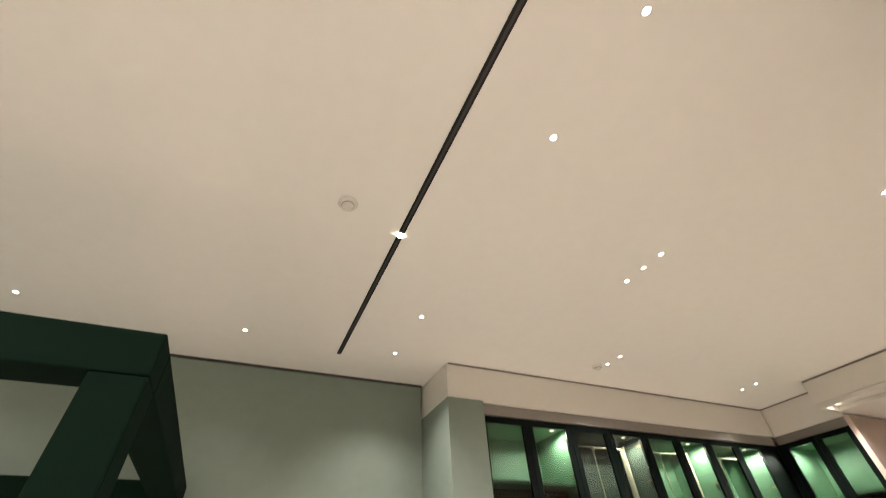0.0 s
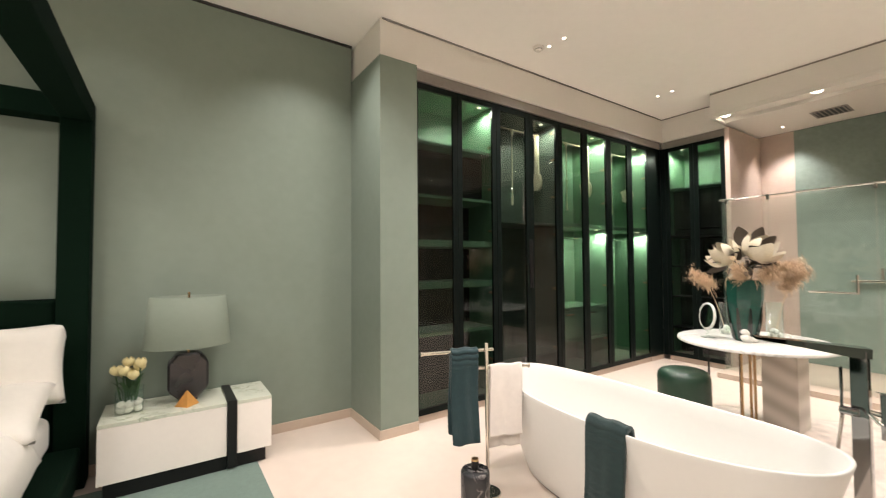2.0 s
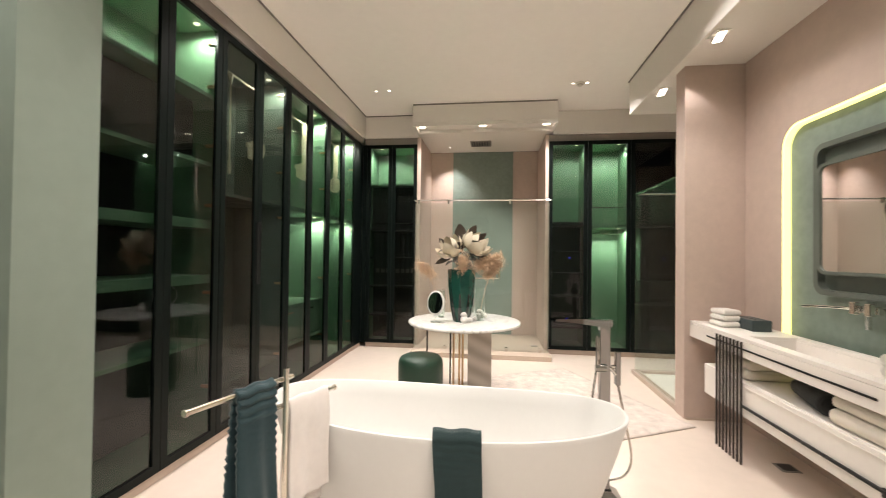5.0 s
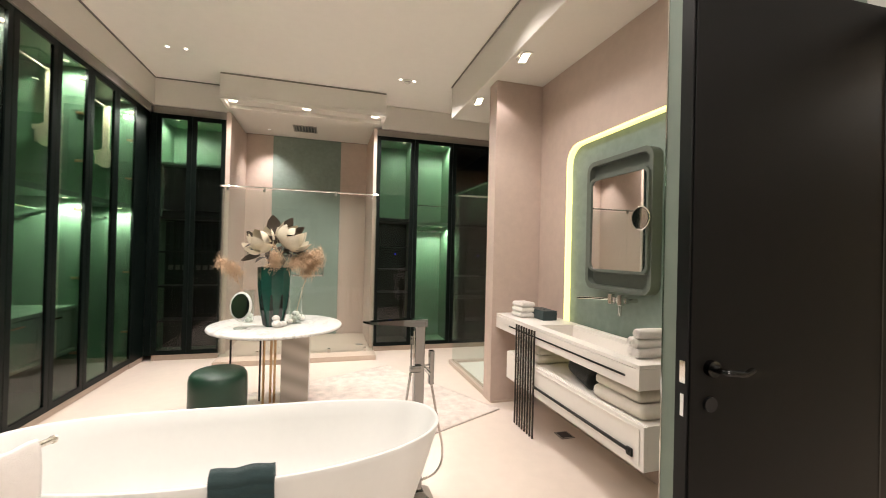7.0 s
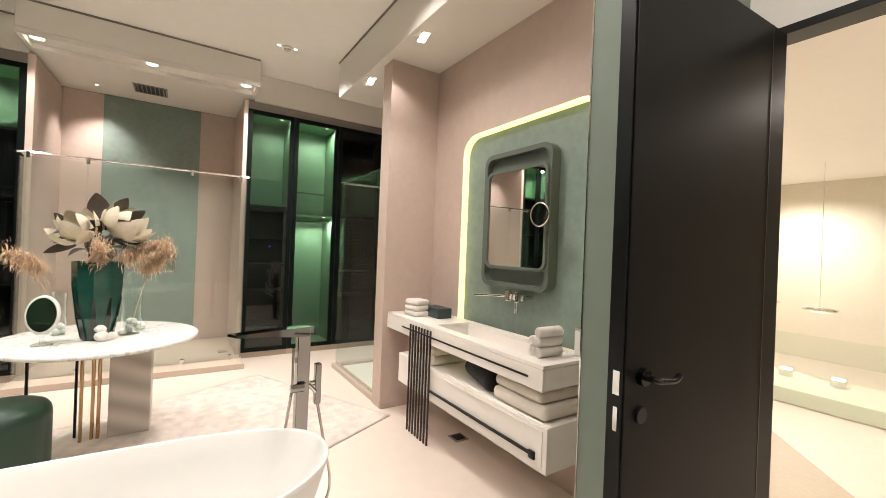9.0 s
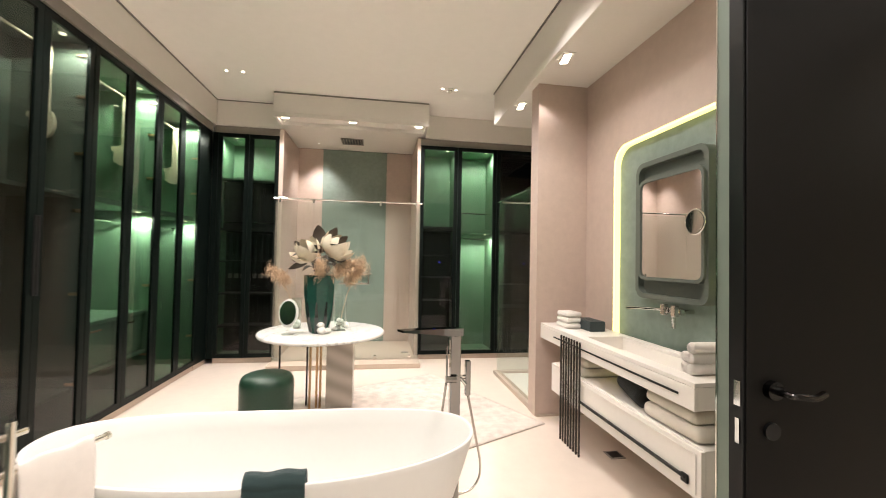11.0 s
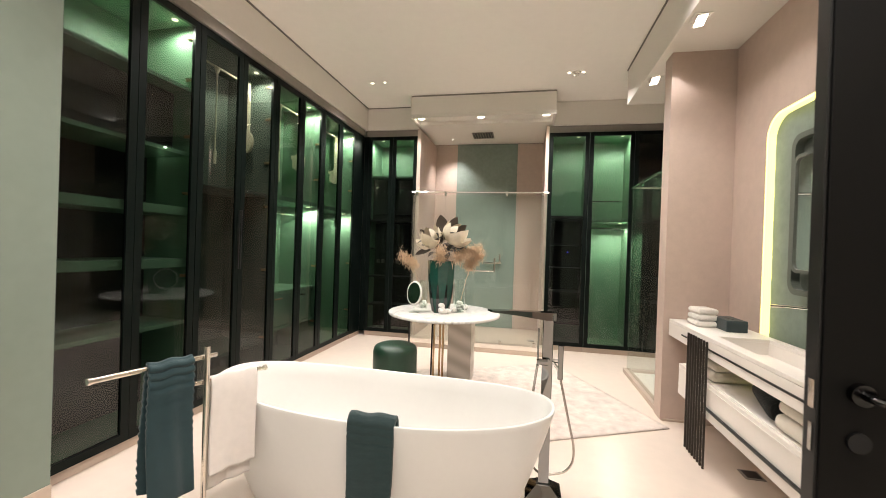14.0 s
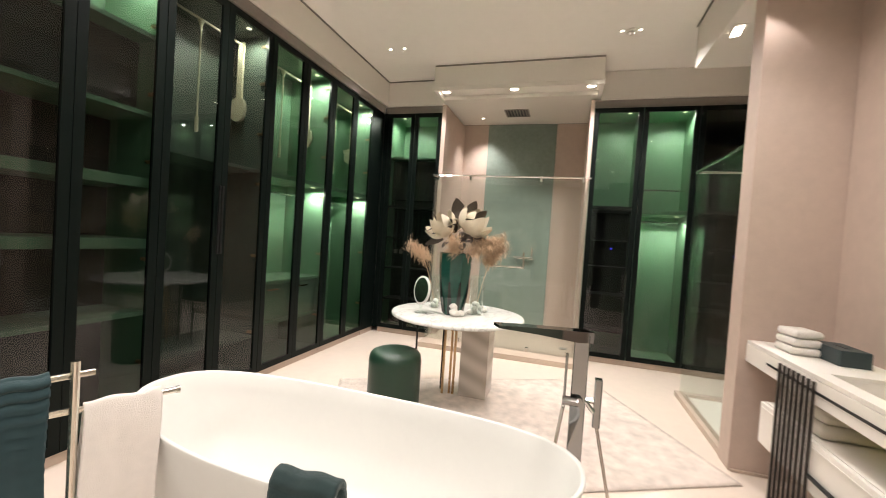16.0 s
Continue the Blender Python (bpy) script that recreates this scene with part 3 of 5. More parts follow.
def pull_down_rail(m, width, z, rod_x, label="champagne pull-down clothes rail with arms"):
    """A wardrobe lift: a rail on two arms with housings on the side walls, and a pull rod."""
    p = thing("pull_down_rail", m, label, "clothes rail", "wardrobe lifts")
    part("rail", rod((0.05, 0.29, z), (width - 0.05, 0.29, z), 0.010), M_GOLD, p)
    for x, s in ((0.040, 1), (width - 0.072, -1)):
        part("arm", box((x - 0.012, 0.255, z - 0.50), (x + 0.012, 0.318, z + 0.02), 0.006), M_GOLD, p)
        out = []
        for i in range(28):
            a = 2 * math.pi * i / 28
            rr = 0.098 + 0.020 * math.cos(2 * a) - 0.016 * math.sin(a)
            out.append((0.29 + rr * 0.66 * math.cos(a), z - 0.57 + rr * 1.35 * math.sin(a)))
        bm = bmesh.new()
        f = [[bm.verts.new((x + s * k, yy, zz)) for yy, zz in out] for k in (-0.014, 0.018)]
        for i in range(28):
            bm.faces.new((f[0][i], f[0][(i + 1) % 28], f[1][(i + 1) % 28], f[1][i]))
        bm.faces.new(f[0]), bm.faces.new(f[1][::-1])
        hg = part("housing", bm, M_GOLD, p)
        bm = box((x - 0.012, 0.345, z - 0.66), (x + 0.016, 0.385, z - 0.50), 0.004)
        box((x - 0.012, 0.385, z - 0.545), (x + 0.016, 0.405, z - 0.50), 0.003, bm)
        part("hook", bm, M_GOLD, hg)
    if rod_x is not None:
        bm = rod((rod_x, 0.285, z - 0.80), (rod_x, 0.285, z - 0.07), 0.007)
        rod((rod_x, 0.285, z - 0.07), (rod_x, 0.285, z - 0.005), 0.008, bm, r2=0.028)
        rod((rod_x, 0.285, z - 0.90), (rod_x, 0.285, z - 0.78), 0.014, bm)
        part("pull_rod", bm, M_GOLD, p)
    return p


def hanging_rail(m, width, z):
    r = thing("hanging_rail", m, "slim chrome hanging rail under the shelf", "clothes rail", "wardrobe rails")
    part("rail", rod((0.025, 0.3, z), (width - 0.025, 0.3, z), 0.011), M_CHROME, r)
    for x in (0.025, width - 0.031):
        part("bracket", rod((x, 0.3, z), (x + 0.006, 0.3, z), 0.024), M_CHROME, r)


NORTH = [2.058, 3.085, 4.085, 5.085]
WID = [1.025, 0.998, 0.998, 1.0]
GL = "tall green wardrobe with black framed smoked glass doors"
# the lower fronts carry the dark of unlit compartments in their colour
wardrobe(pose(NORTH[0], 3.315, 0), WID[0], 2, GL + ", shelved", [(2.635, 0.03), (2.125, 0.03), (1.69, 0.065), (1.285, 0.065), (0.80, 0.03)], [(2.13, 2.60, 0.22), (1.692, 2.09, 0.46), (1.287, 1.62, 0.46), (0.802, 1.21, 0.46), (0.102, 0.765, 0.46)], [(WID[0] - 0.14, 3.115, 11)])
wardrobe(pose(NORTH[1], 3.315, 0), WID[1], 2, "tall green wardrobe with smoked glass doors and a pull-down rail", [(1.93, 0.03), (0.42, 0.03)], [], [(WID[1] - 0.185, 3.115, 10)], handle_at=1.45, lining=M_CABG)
wardrobe(pose(NORTH[2], 3.315, 0), WID[2], 2, GL + ", lit inside", [(1.95, 0.05), (0.90, 0.03), (0.5, 0.03)], [], [(WID[2] - 0.185, 3.115, 16), (WID[2] - 0.14, 1.885, 16)])
wardrobe(pose(NORTH[3], 3.315, 0), WID[3], 2, GL + ", lit inside", [(1.95, 0.05)], [], [(WID[3] - 0.185, 3.115, 16), (WID[3] - 0.14, 1.885, 16)])
for i, rx in ((1, 0.50), (2, 0.49), (3, 0.50)):
    pull_down_rail(pose(NORTH[i], 3.315, 0), WID[i], 3.05, rx)
hanging_rail(pose(NORTH[2], 3.315, 0), WID[2], 1.78)
hanging_rail(pose(NORTH[3], 3.315, 0), WID[3], 1.78)
# drawers inside the third wardrobe
dr = thing("drawer_unit", pose(NORTH[2] + 0.022, 3.42, 0.10), "green lacquered drawer unit inside the wardrobe", "drawers")
part("body", box((0, 0, 0.40), (0.953, 0.45, 0.767)), M_CAB, dr)
for k in (0, 1):
    f = part("drawer_front", box((0.005 + k * 0.475, -0.018, 0.42), (0.473 + k * 0.475, -0.001, 0.755), 0.002), M_CAB, dr)
    part("handle", box((0.17 + k * 0.475, -0.03, 0.70), (0.31 + k * 0.475, -0.018, 0.715), 0.003), M_BRASS, f)
# corner filler and east wardrobes
structure("wardrobe_corner_post", box((6.086, 3.315, 0.07), (6.40, 3.35, TOP), bm=box((6.40, 3.24, 0.07), (6.43, 3.312, TOP))), M_FRAME, "black green corner panel between wardrobes", "panel")
structure("wardrobe_corner_plinth", box((6.086, 3.335, 0.0), (6.44, 3.39, 0.069)), M_SKIRT, "beige plinth at the wardrobe corner", "trim")
# fronts and low shelves coloured dark for the unlit lower parts
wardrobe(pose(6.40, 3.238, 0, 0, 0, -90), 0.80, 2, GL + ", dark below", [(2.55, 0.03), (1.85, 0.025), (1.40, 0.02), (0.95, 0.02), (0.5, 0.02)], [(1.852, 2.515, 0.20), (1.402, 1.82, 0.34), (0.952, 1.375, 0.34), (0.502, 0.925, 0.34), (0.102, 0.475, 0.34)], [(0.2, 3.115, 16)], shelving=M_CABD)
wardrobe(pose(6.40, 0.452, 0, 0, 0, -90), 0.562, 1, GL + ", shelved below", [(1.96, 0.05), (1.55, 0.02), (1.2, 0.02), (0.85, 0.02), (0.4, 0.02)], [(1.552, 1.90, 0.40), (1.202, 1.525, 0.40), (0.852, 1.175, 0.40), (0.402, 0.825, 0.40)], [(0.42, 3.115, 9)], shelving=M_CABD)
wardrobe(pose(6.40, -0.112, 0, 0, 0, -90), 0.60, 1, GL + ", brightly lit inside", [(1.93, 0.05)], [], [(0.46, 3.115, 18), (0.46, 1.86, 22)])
# lining coloured dark to give this wardrobe its unlit inside
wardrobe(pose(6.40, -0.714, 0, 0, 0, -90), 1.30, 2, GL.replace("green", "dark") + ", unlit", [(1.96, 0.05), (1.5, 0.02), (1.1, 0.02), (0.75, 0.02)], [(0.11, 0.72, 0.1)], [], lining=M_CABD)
# trouser rack behind the corner wardrobe's doors, and the pale edge of its flap
tk = thing("trouser_rack", pose(6.40, 3.238, 0, 0, 0, -90), "grey pull-out trouser rack inside the dark wardrobe", "trouser rack")
part("rail", rod((0.022, 0.28, 1.80), (0.778, 0.28, 1.80), 0.009), M_CHROME, tk)
part("rail", rod((0.022, 0.28, 1.485), (0.778, 0.28, 1.485), 0.006), M_CHROME, tk)
for k in range(8):
    kx = 0.11 + k * 0.082
    part("arm", box((kx - 0.019, 0.268, 1.17), (kx + 0.019, 0.292, 1.788), 0.004), M_SMOKEG, tk)
    part("clip", box((kx - 0.024, 0.262, 1.15), (kx + 0.024, 0.298, 1.215), 0.004), M_GREY, tk)
ft = thing("flap_trim", pose(6.40, 3.238, 0, 0, 0, -90), "thin pale metal edge of the dark wardrobe flap", "trim")
part("edge", box((0.024, 0.188, 1.93), (0.776, 0.199, 1.944)), M_HOSE, ft)
part("edge", box((0.024, 0.188, 1.945), (0.036, 0.199, 2.512)), M_HOSE, ft)
hanging_rail(pose(6.40, -0.112, 0, 0, 0, -90), 0.60, 1.80)
hanging_rail(pose(6.40, -0.112, 0, 0, 0, -90), 0.60, 2.20)
pilot = tagged(part("pilot_light", box((6.4095, 0.135, 1.42), (6.4098, 0.155, 1.44)), M_BLUE), "tiny blue pilot light on the wardrobe door", "indicator light")

# ---- shower enclosure ----
sh = thing("shower_enclosure", pose(0, 0, 0), "frameless clear glass shower enclosure with chrome rail", "shower")
part("tray", box((5.95, 0.45, 0), (6.398, 2.43, 0.065), 0.004, box((6.402, 0.50, 0), (7.477, 2.385, 0.062))), M_SKIRT, sh, "beige stone shower tray with a step")
part("glass_panel", box((6.188, 1.93, 0.07), (6.197, 2.425, 2.22)), M_CLEAR, sh)
part("glass_door", box((6.188, 1.03, 0.075), (6.197, 1.92, 2.22)), M_CLEAR, sh)
part("glass_panel", box((6.188, 0.46, 0.07), (6.197, 1.02, 2.22)), M_CLEAR, sh)
for y in (1.925, 1.025):
    part("glass_seal", box((6.186, y - 0.004, 0.07), (6.199, y + 0.004, 2.22)), M_CLEAR, sh, "clear rubber seal")
part("glass_return", box((6.20, 2.416, 0.07), (6.398, 2.425, 2.22)), M_CLEAR, sh)
part("glass_return", box((6.214, 0.462, 0.07), (6.398, 0.471, 2.22)), M_CLEAR, sh)
part("rail", rod((6.193, 0.44, 2.255), (6.193, 2.44, 2.255), 0.012), M_CHROME, sh)
for y in (0.466, 2.42):
    part("rail", rod((6.193, y, 2.25), (6.398, y, 2.25), 0.010), M_CHROME, sh)
for y in (2.36, 1.925, 1.025, 0.53):
    part("clamp", box((6.178, y - 0.014, 2.20), (6.214, y + 0.014, 2.27), 0.003), M_CHROME, sh)
for y in (1.96, 1.06, 0.58):
    part("floor_clamp", box((6.178, y - 0.02, 0.062), (6.22, y + 0.02, 0.12), 0.003), M_CHROME, sh)
hb = part("towel_bar", rod((6.13, 1.17, 1.12), (6.13, 1.56, 1.12), 0.011), M_CHROME, sh, "chrome bar handle")
part("grip", rod((6.13, 1.17, 1.109), (6.13, 1.17, 1.31), 0.011), M_CHROME, hb)
for y, z in ((1.19, 1.12), (1.54, 1.12), (1.17, 1.29)):
    part("post", rod((6.13, y, z), (6.187, y, z), 0.008), M_CHROME, hb)
mx = thing("shower_mixer", pose(7.478, 1.30, 1.20), "chrome wall shower mixer", "shower mixer")
part("body", rod((-0.06, -0.15, 0), (-0.06, 0.15, 0), 0.022), M_CHROME, mx)
part("stem", rod((-0.06, -0.12, 0), (0, -0.12, 0), 0.018, rod((-0.06, 0.12, 0), (0, 0.12, 0), 0.018)), M_CHROME, mx)
part("riser", rod((-0.05, -0.12, 0.02), (-0.05, -0.12, 0.16), 0.012), M_CHROME, mx)
sdr = thing("shower_drain", pose(6.62, 0.62, 0.066), "steel floor drain in the shower", "drain")
part("grate", box((-0.05, -0.05, -0.003), (0.05, 0.05, 0.004), 0.002), M_GREY, sdr)
vt = thing("shower_vent", pose(6.93, 1.48, 3.29), "dark grille in the canopy soffit", "vent")
part("frame", slab_xz(rounded_rect(-0.17, 0.17, -0.17, 0.17, 0.01, 2), -0.004, 0.004, hole=rounded_rect(-0.15, 0.15, -0.15, 0.15, 0.005, 2)), M_GREY, vt).matrix_basis = pose(0, 0, -0.002, 90, 0, 0)
part("backing", box((-0.15, -0.15, -0.001), (0.15, 0.15, 0.0)), M_BLACK, vt)
for k in range(7):
    part("slat", box((-0.15, -0.135 + k * 0.043, -0.008), (0.15, -0.122 + k * 0.043, -0.002)), M_GREY, vt)

# second glass bay behind the pier
bay = thing("glass_screen", pose(0, 0, 0), "clear glass shower screen on a beige kerb", "glass screen")
part("kerb", box((4.342, -0.55, 0), (5.60, -0.47, 0.05), 0.003, box((5.53, -2.098, 0), (5.60, -0.551, 0.05), 0.003)), M_SKIRT, bay, "beige stone kerb")
part("pane", box((4.342, -0.515, 0.052), (5.58, -0.506, 2.22)), M_CLEAR, bay)
part("pane", box((5.571, -2.09, 0.052), (5.58, -0.517, 2.22)), M_CLEAR, bay)
part("rail", rod((4.342, -0.511, 2.235), (5.60, -0.511, 2.235), 0.013), M_CHROME, bay)
part("rail", rod((5.576, -2.09, 2.235), (5.576, -0.511, 2.235), 0.013), M_CHROME, bay)
structure("bay_floor", box((4.342, -2.098, 0), (5.528, -0.552, 0.02)), M_WHITE, "pale tiled shower floor", "floor")

# ---- bathtub and its fittings ----


def tub_rings(rows, a, b, e=2.35, n=72):
    bm = bmesh.new()
    rings = []
    for z, sl, sw in rows:
        ring = []
        for i in range(n):
            q = 2 * math.pi * i / n
            c, s = math.cos(q), math.sin(q)
            yy = sl * math.copysign(abs(s) ** (2 / e), s)
            lift = 1 + (0.012 + 0.072 * yy * yy + 0.02 * yy) * min(1, z / 0.5) ** 2
            ring.append(bm.verts.new((b * sw * math.copysign(abs(c) ** (2 / e), c), a * yy, z * lift)))
        rings.append(ring)
    for p, q in zip(rings, rings[1:]):
        for i in range(n):
            bm.faces.new((p[i], p[(i + 1) % n], q[(i + 1) % n], q[i]))
    bm.faces.new(rings[0][::-1]), bm.faces.new(rings[-1])
    return bm


tub = thing("bathtub", pose(2.495, 1.52, 0), "white oval freestanding bathtub of matt stone resin", "bathtub")
part("shell", tub_rings([(0.012, 0.76, 0.70), (0.02, 0.775, 0.72), (0.12, 0.82, 0.80), (0.28, 0.885, 0.885), (0.45, 0.95, 0.955), (0.575, 0.994, 0.993), (0.595, 1.0, 1.0), (0.600, 0.998, 0.996),
                         (0.600, 0.985, 0.968), (0.595, 0.981, 0.958), (0.52, 0.955, 0.915), (0.35, 0.88, 0.82), (0.2, 0.78, 0.70), (0.15, 0.66, 0.56), (0.14, 0.4, 0.3)], 0.965, 0.40), M_TUB, tub, "", True)
part("base_gap", tub_rings([(0.0, 0.74, 0.68), (0.013, 0.74, 0.68)], 0.965, 0.40), M_GAP, tub)
part("drain", rod((0, 0.1, 0.139), (0, 0.1, 0.146), 0.035), M_CHROME, tub, "chrome drain")

tp = thing("tub_filler", pose(2.81, 0.585, 0), "polished chrome floor-standing tub filler", "tap")
bm = bmesh.new()
rings = [[bm.verts.new((h * a, h * b, z)) for a, b in ((-1, -1), (1, -1), (1, 1), (-1, 1))] for h, z in ((0.105, 0.0), (0.105, 0.010), (0.040, 0.062), (0.040, 0.066))]
for a, b in zip(rings, rings[1:]):
    for i in range(4):
        bm.faces.new((a[i], a[(i + 1) % 4], b[(i + 1) % 4], b[i]))
bm.faces.new(rings[0][::-1]), bm.faces.new(rings[-1])
part("base_plate", bm, M_BLACKCHROME, tp, "flared chrome foot")
part("column", box((-0.027, -0.030, 0.066), (0.027, 0.030, 1.065), 0.003), M_BLACKCHROME, tp)
bm = bmesh.new()
rings = [[bm.verts.new((x * w, y, z)) for x, z in ((-1, lo), (1, lo), (1, hi), (-1, hi))] for y, w, lo, hi in ((-0.032, 0.036, -0.030, 0.014), (0.034, 0.036, -0.030, 0.016), (0.22, 0.034, -0.004, 0.022), (0.385, 0.030, 0.013, 0.024))]
for a, b in zip(rings, rings[1:]):
    for i in range(4):
        bm.faces.new((a[i], a[(i + 1) % 4], b[(i + 1) % 4], b[i]))
bm.faces.new(rings[0][::-1]), bm.faces.new(rings[-1])
sp = part("spout", bm, M_BLACKCHROME, tp, "wedge-shaped chrome spout")
sp.matrix_basis = pose(0, 0, 1.062, 2, 0, 30)
part("mixer", rod((-0.045, 0.0, 0.79), (-0.045, 0.062, 0.79), 0.019, rod((-0.028, 0.0, 0.79), (-0.047, 0.0, 0.79), 0.019)), M_BLACKCHROME, tp)
part("lever", box((-0.054, 0.050, 0.79), (-0.036, 0.060, 0.985), 0.003), M_BLACKCHROME, tp)
hs = part("hand_shower", box((-0.020, -0.092, 0.685), (0.020, -0.062, 0.885), 0.004), M_BLACKCHROME, tp)
part("holder", rod((0.0, -0.030, 0.79), (0.0, -0.064, 0.79), 0.013, rod((-0.02, -0.03, 0.79), (-0.02, -0.064, 0.75), 0.009)), M_CHROME, tp)
part("hose", tube(bezier([(0.0, -0.080, 0.69), (0.01, -0.10, 0.60), (0.03, -0.14, 0.42), (0.05, -0.175, 0.26), (0.045, -0.16, 0.16), (0.03, -0.09, 0.11), (0.01, 0.04, 0.12), (-0.02, 0.10, 0.28), (-0.03, 0.085, 0.52), (-0.04, 0.055, 0.775)], 10), 0.007), M_HOSE, tp, "steel hose", True)

ts = thing("towel_stand", pose(1.917, 2.138, 0, 0, 0, 0), "slim brushed nickel towel stand by the tub", "towel stand")
part("base", lathe([(0.085, 0.0), (0.085, 0.008), (0.08, 0.012), (0.02, 0.013)], 32), M_NICKEL, ts)
part("post", rod((0, 0, 0.012), (0, 0, 0.955), 0.0125), M_NICKEL, ts)
UD = Vector((-0.94, 0.30, 0)).normalized()
LD = Vector((0.90, -0.42, 0)).normalized()
ub = part("upper_bar", rod(Vector((0, 0.02, 0.905)) - UD * 0.06, Vector((0, 0.02, 0.905)) + UD * 0.42, 0.011), M_NICKEL, ts)
part("end_cap", rod(Vector((0, 0.02, 0.905)) + UD * 0.415, Vector((0, 0.02, 0.905)) + UD * 0.425, 0.014), M_NICKEL, ub)
lb = part("lower_bar", rod(Vector((0, 0.02, 0.79)) - LD * 0.05, Vector((0, 0.02, 0.79)) + LD * 0.30, 0.011), M_NICKEL, ts)
part("end_cap", rod(Vector((0, 0.02, 0.79)) + LD * 0.296, Vector((0, 0.02, 0.79)) + LD * 0.306, 0.014), M_NICKEL, lb)


def towel(name, origin, along, path, width, material, label, **k):
    a = math.degrees(math.atan2(along[1], along[0]))
    t = thing(name, pose(*origin, 0, 0, a), label, "towel")
    cloth("cloth", path, width, material, t, **k)
    return t


pu = Vector((1.917, 2.158, 0.905)) + UD * 0.145
towel("ribbed_towel", pu, -UD, [(-0.040, -0.57), (-0.034, -0.30), (-0.022, -0.06), (0.0, 0.016), (0.020, -0.06), (0.028, -0.28), (0.032, -0.53)], 0.18, M_TERRYR,
      "teal ribbed terry towel hanging on the stand", ribs=0.0080, wave=0.006, thick=0.014, seed=2)
pl = Vector((1.917, 2.158, 0.79)) + LD * 0.135
towel("white_towel", pl, LD, [(-0.030, -0.43), (-0.024, -0.25), (-0.018, -0.06), (0.0, 0.016), (0.018, -0.06), (0.024, -0.3), (0.028, -0.52)], 0.215, M_TERRYW,
      "white towel folded over the lower bar", wave=0.008, thick=0.014, seed=4)
towel("tub_towel", (2.113, 1.405, 0.615), (0.05, -1, 0), [(-0.075, -0.40), (-0.06, -0.30), (-0.03, -0.12), (-0.006, -0.01), (0.022, 0.014), (0.055, -0.002), (0.075, -0.10)], 0.225, M_TERRYG,
      "dark teal towel draped over the tub rim", ribs=0.0018, wave=0.008, thick=0.024, seed=7, sway=-0.03)
bd = thing("marble_diffuser", pose(1.765, 2.075, 0), "black marble scent diffuser on the floor", "diffuser")
part("body", lathe([(0.080, 0.0), (0.088, 0.008), (0.088, 0.205), (0.082, 0.218), (0.03, 0.221)], 36), M_MARBLEB, bd, "", True)
part("neck", rod((0, 0, 0.220), (0, 0, 0.272), 0.023), M_BLACK, bd)
part("collar", rod((0, 0, 0.272), (0, 0, 0.285), 0.022), M_BRASS, bd, "copper collar")

# ---- rug, stool, table ----
rug = thing("rug", pose(0, 0, 0), "pale pink mottled low-pile rug", "rug")
bm = bmesh.new()
CA, RU, RV = Vector((3.98, -0.48, 0)), Vector((-0.447, 0.894, 0)), Vector((0.894, 0.447, 0))
grid = [[[bm.verts.new(CA + RU * (2.6 * i / 60) + RV * (1.85 * j / 45) + Vector((0, 0, z + (0.0025 * noise.noise((i * 0.9, j * 0.9, 0)) if z > 0.005 else 0)))) for j in range(46)] for i in range(61)] for z in (0.001, 0.011)]
for layer in grid:
    for i in range(60):
        for j in range(45):
            bm.faces.new((layer[i][j], layer[i + 1][j], layer[i + 1][j + 1], layer[i][j + 1]))
for i in range(60):
    for j in (0, 45):
        bm.faces.new((grid[0][i][j], grid[0][i + 1][j], grid[1][i + 1][j], grid[1][i][j]))
for j in range(45):
    for i in (0, 60):
        bm.faces.new((grid[0][i][j], grid[0][i][j + 1], grid[1][i][j + 1], grid[1][i][j]))
part("carpet", bm, M_RUG, rug, "", True)

st = thing("stool", pose(4.03, 1.925, 0.012), "round dark green leather pouf stool", "stool")
part("drum", lathe([(0.196, 0.0), (0.205, 0.012), (0.210, 0.10), (0.2105, 0.40), (0.2095, 0.425), (0.203, 0.455), (0.188, 0.477), (0.16, 0.490), (0.10, 0.497), (0.05, 0.499), (0.01, 0.4995)], 56), M_LEATHER, st, "", True)
part("glide", lathe([(0.17, -0.001), (0.17, 0.0)], 24), M_BLACK, st)

tb = thing("marble_table", pose(4.49, 1.55, 0.012), "round white marble table on marble and brass legs", "table")
part("tabletop", lathe([(0.565, 0.728), (0.578, 0.733), (0.582, 0.745), (0.578, 0.757), (0.565, 0.761)], 72), M_MARBLE, tb, "veined white marble top", True)
part("column", box((0.06, -0.285, 0.002), (0.36, -0.035, 0.727), 0.004), M_MARBLEG, tb, "diagonally striped beige marble slab")
for x, y in ((0.08, 0.02), (0.085, 0.055), (0.06, 0.115)):
    part("brass_leg", rod((x, y, 0.002), (x, y, 0.727), 0.011), M_BRASS, tb, "brass tube leg")
part("black_leg", rod((0.12, 0.41, 0.002), (0.12, 0.41, 0.727), 0.009), M_BLACK, tb, "slim dark leg")
part("black_leg", rod((0.16, 0.16, 0.002), (0.16, 0.16, 0.727), 0.009), M_BLACK, tb)
# ---- on the table ----
TT = 0.7735
vz = thing("green_vase", pose(4.40, 1.575, TT), "tall faceted green glass vase tapering to its foot", "vase")
bm = bmesh.new()
rings = []
for r, z in ((0.080, 0.0), (0.086, 0.01), (0.113, 0.15), (0.138, 0.36), (0.143, 0.53), (0.136, 0.53), (0.128, 0.36)):
    rings.append([bm.verts.new((r * math.cos(2 * math.pi * i / 9 + 0.3), r * math.sin(2 * math.pi * i / 9 + 0.3), z)) for i in range(9)])
for a, b in zip(rings, rings[1:]):
    for i in range(9):
        bm.faces.new((a[i], a[(i + 1) % 9], b[(i + 1) % 9], b[i]))
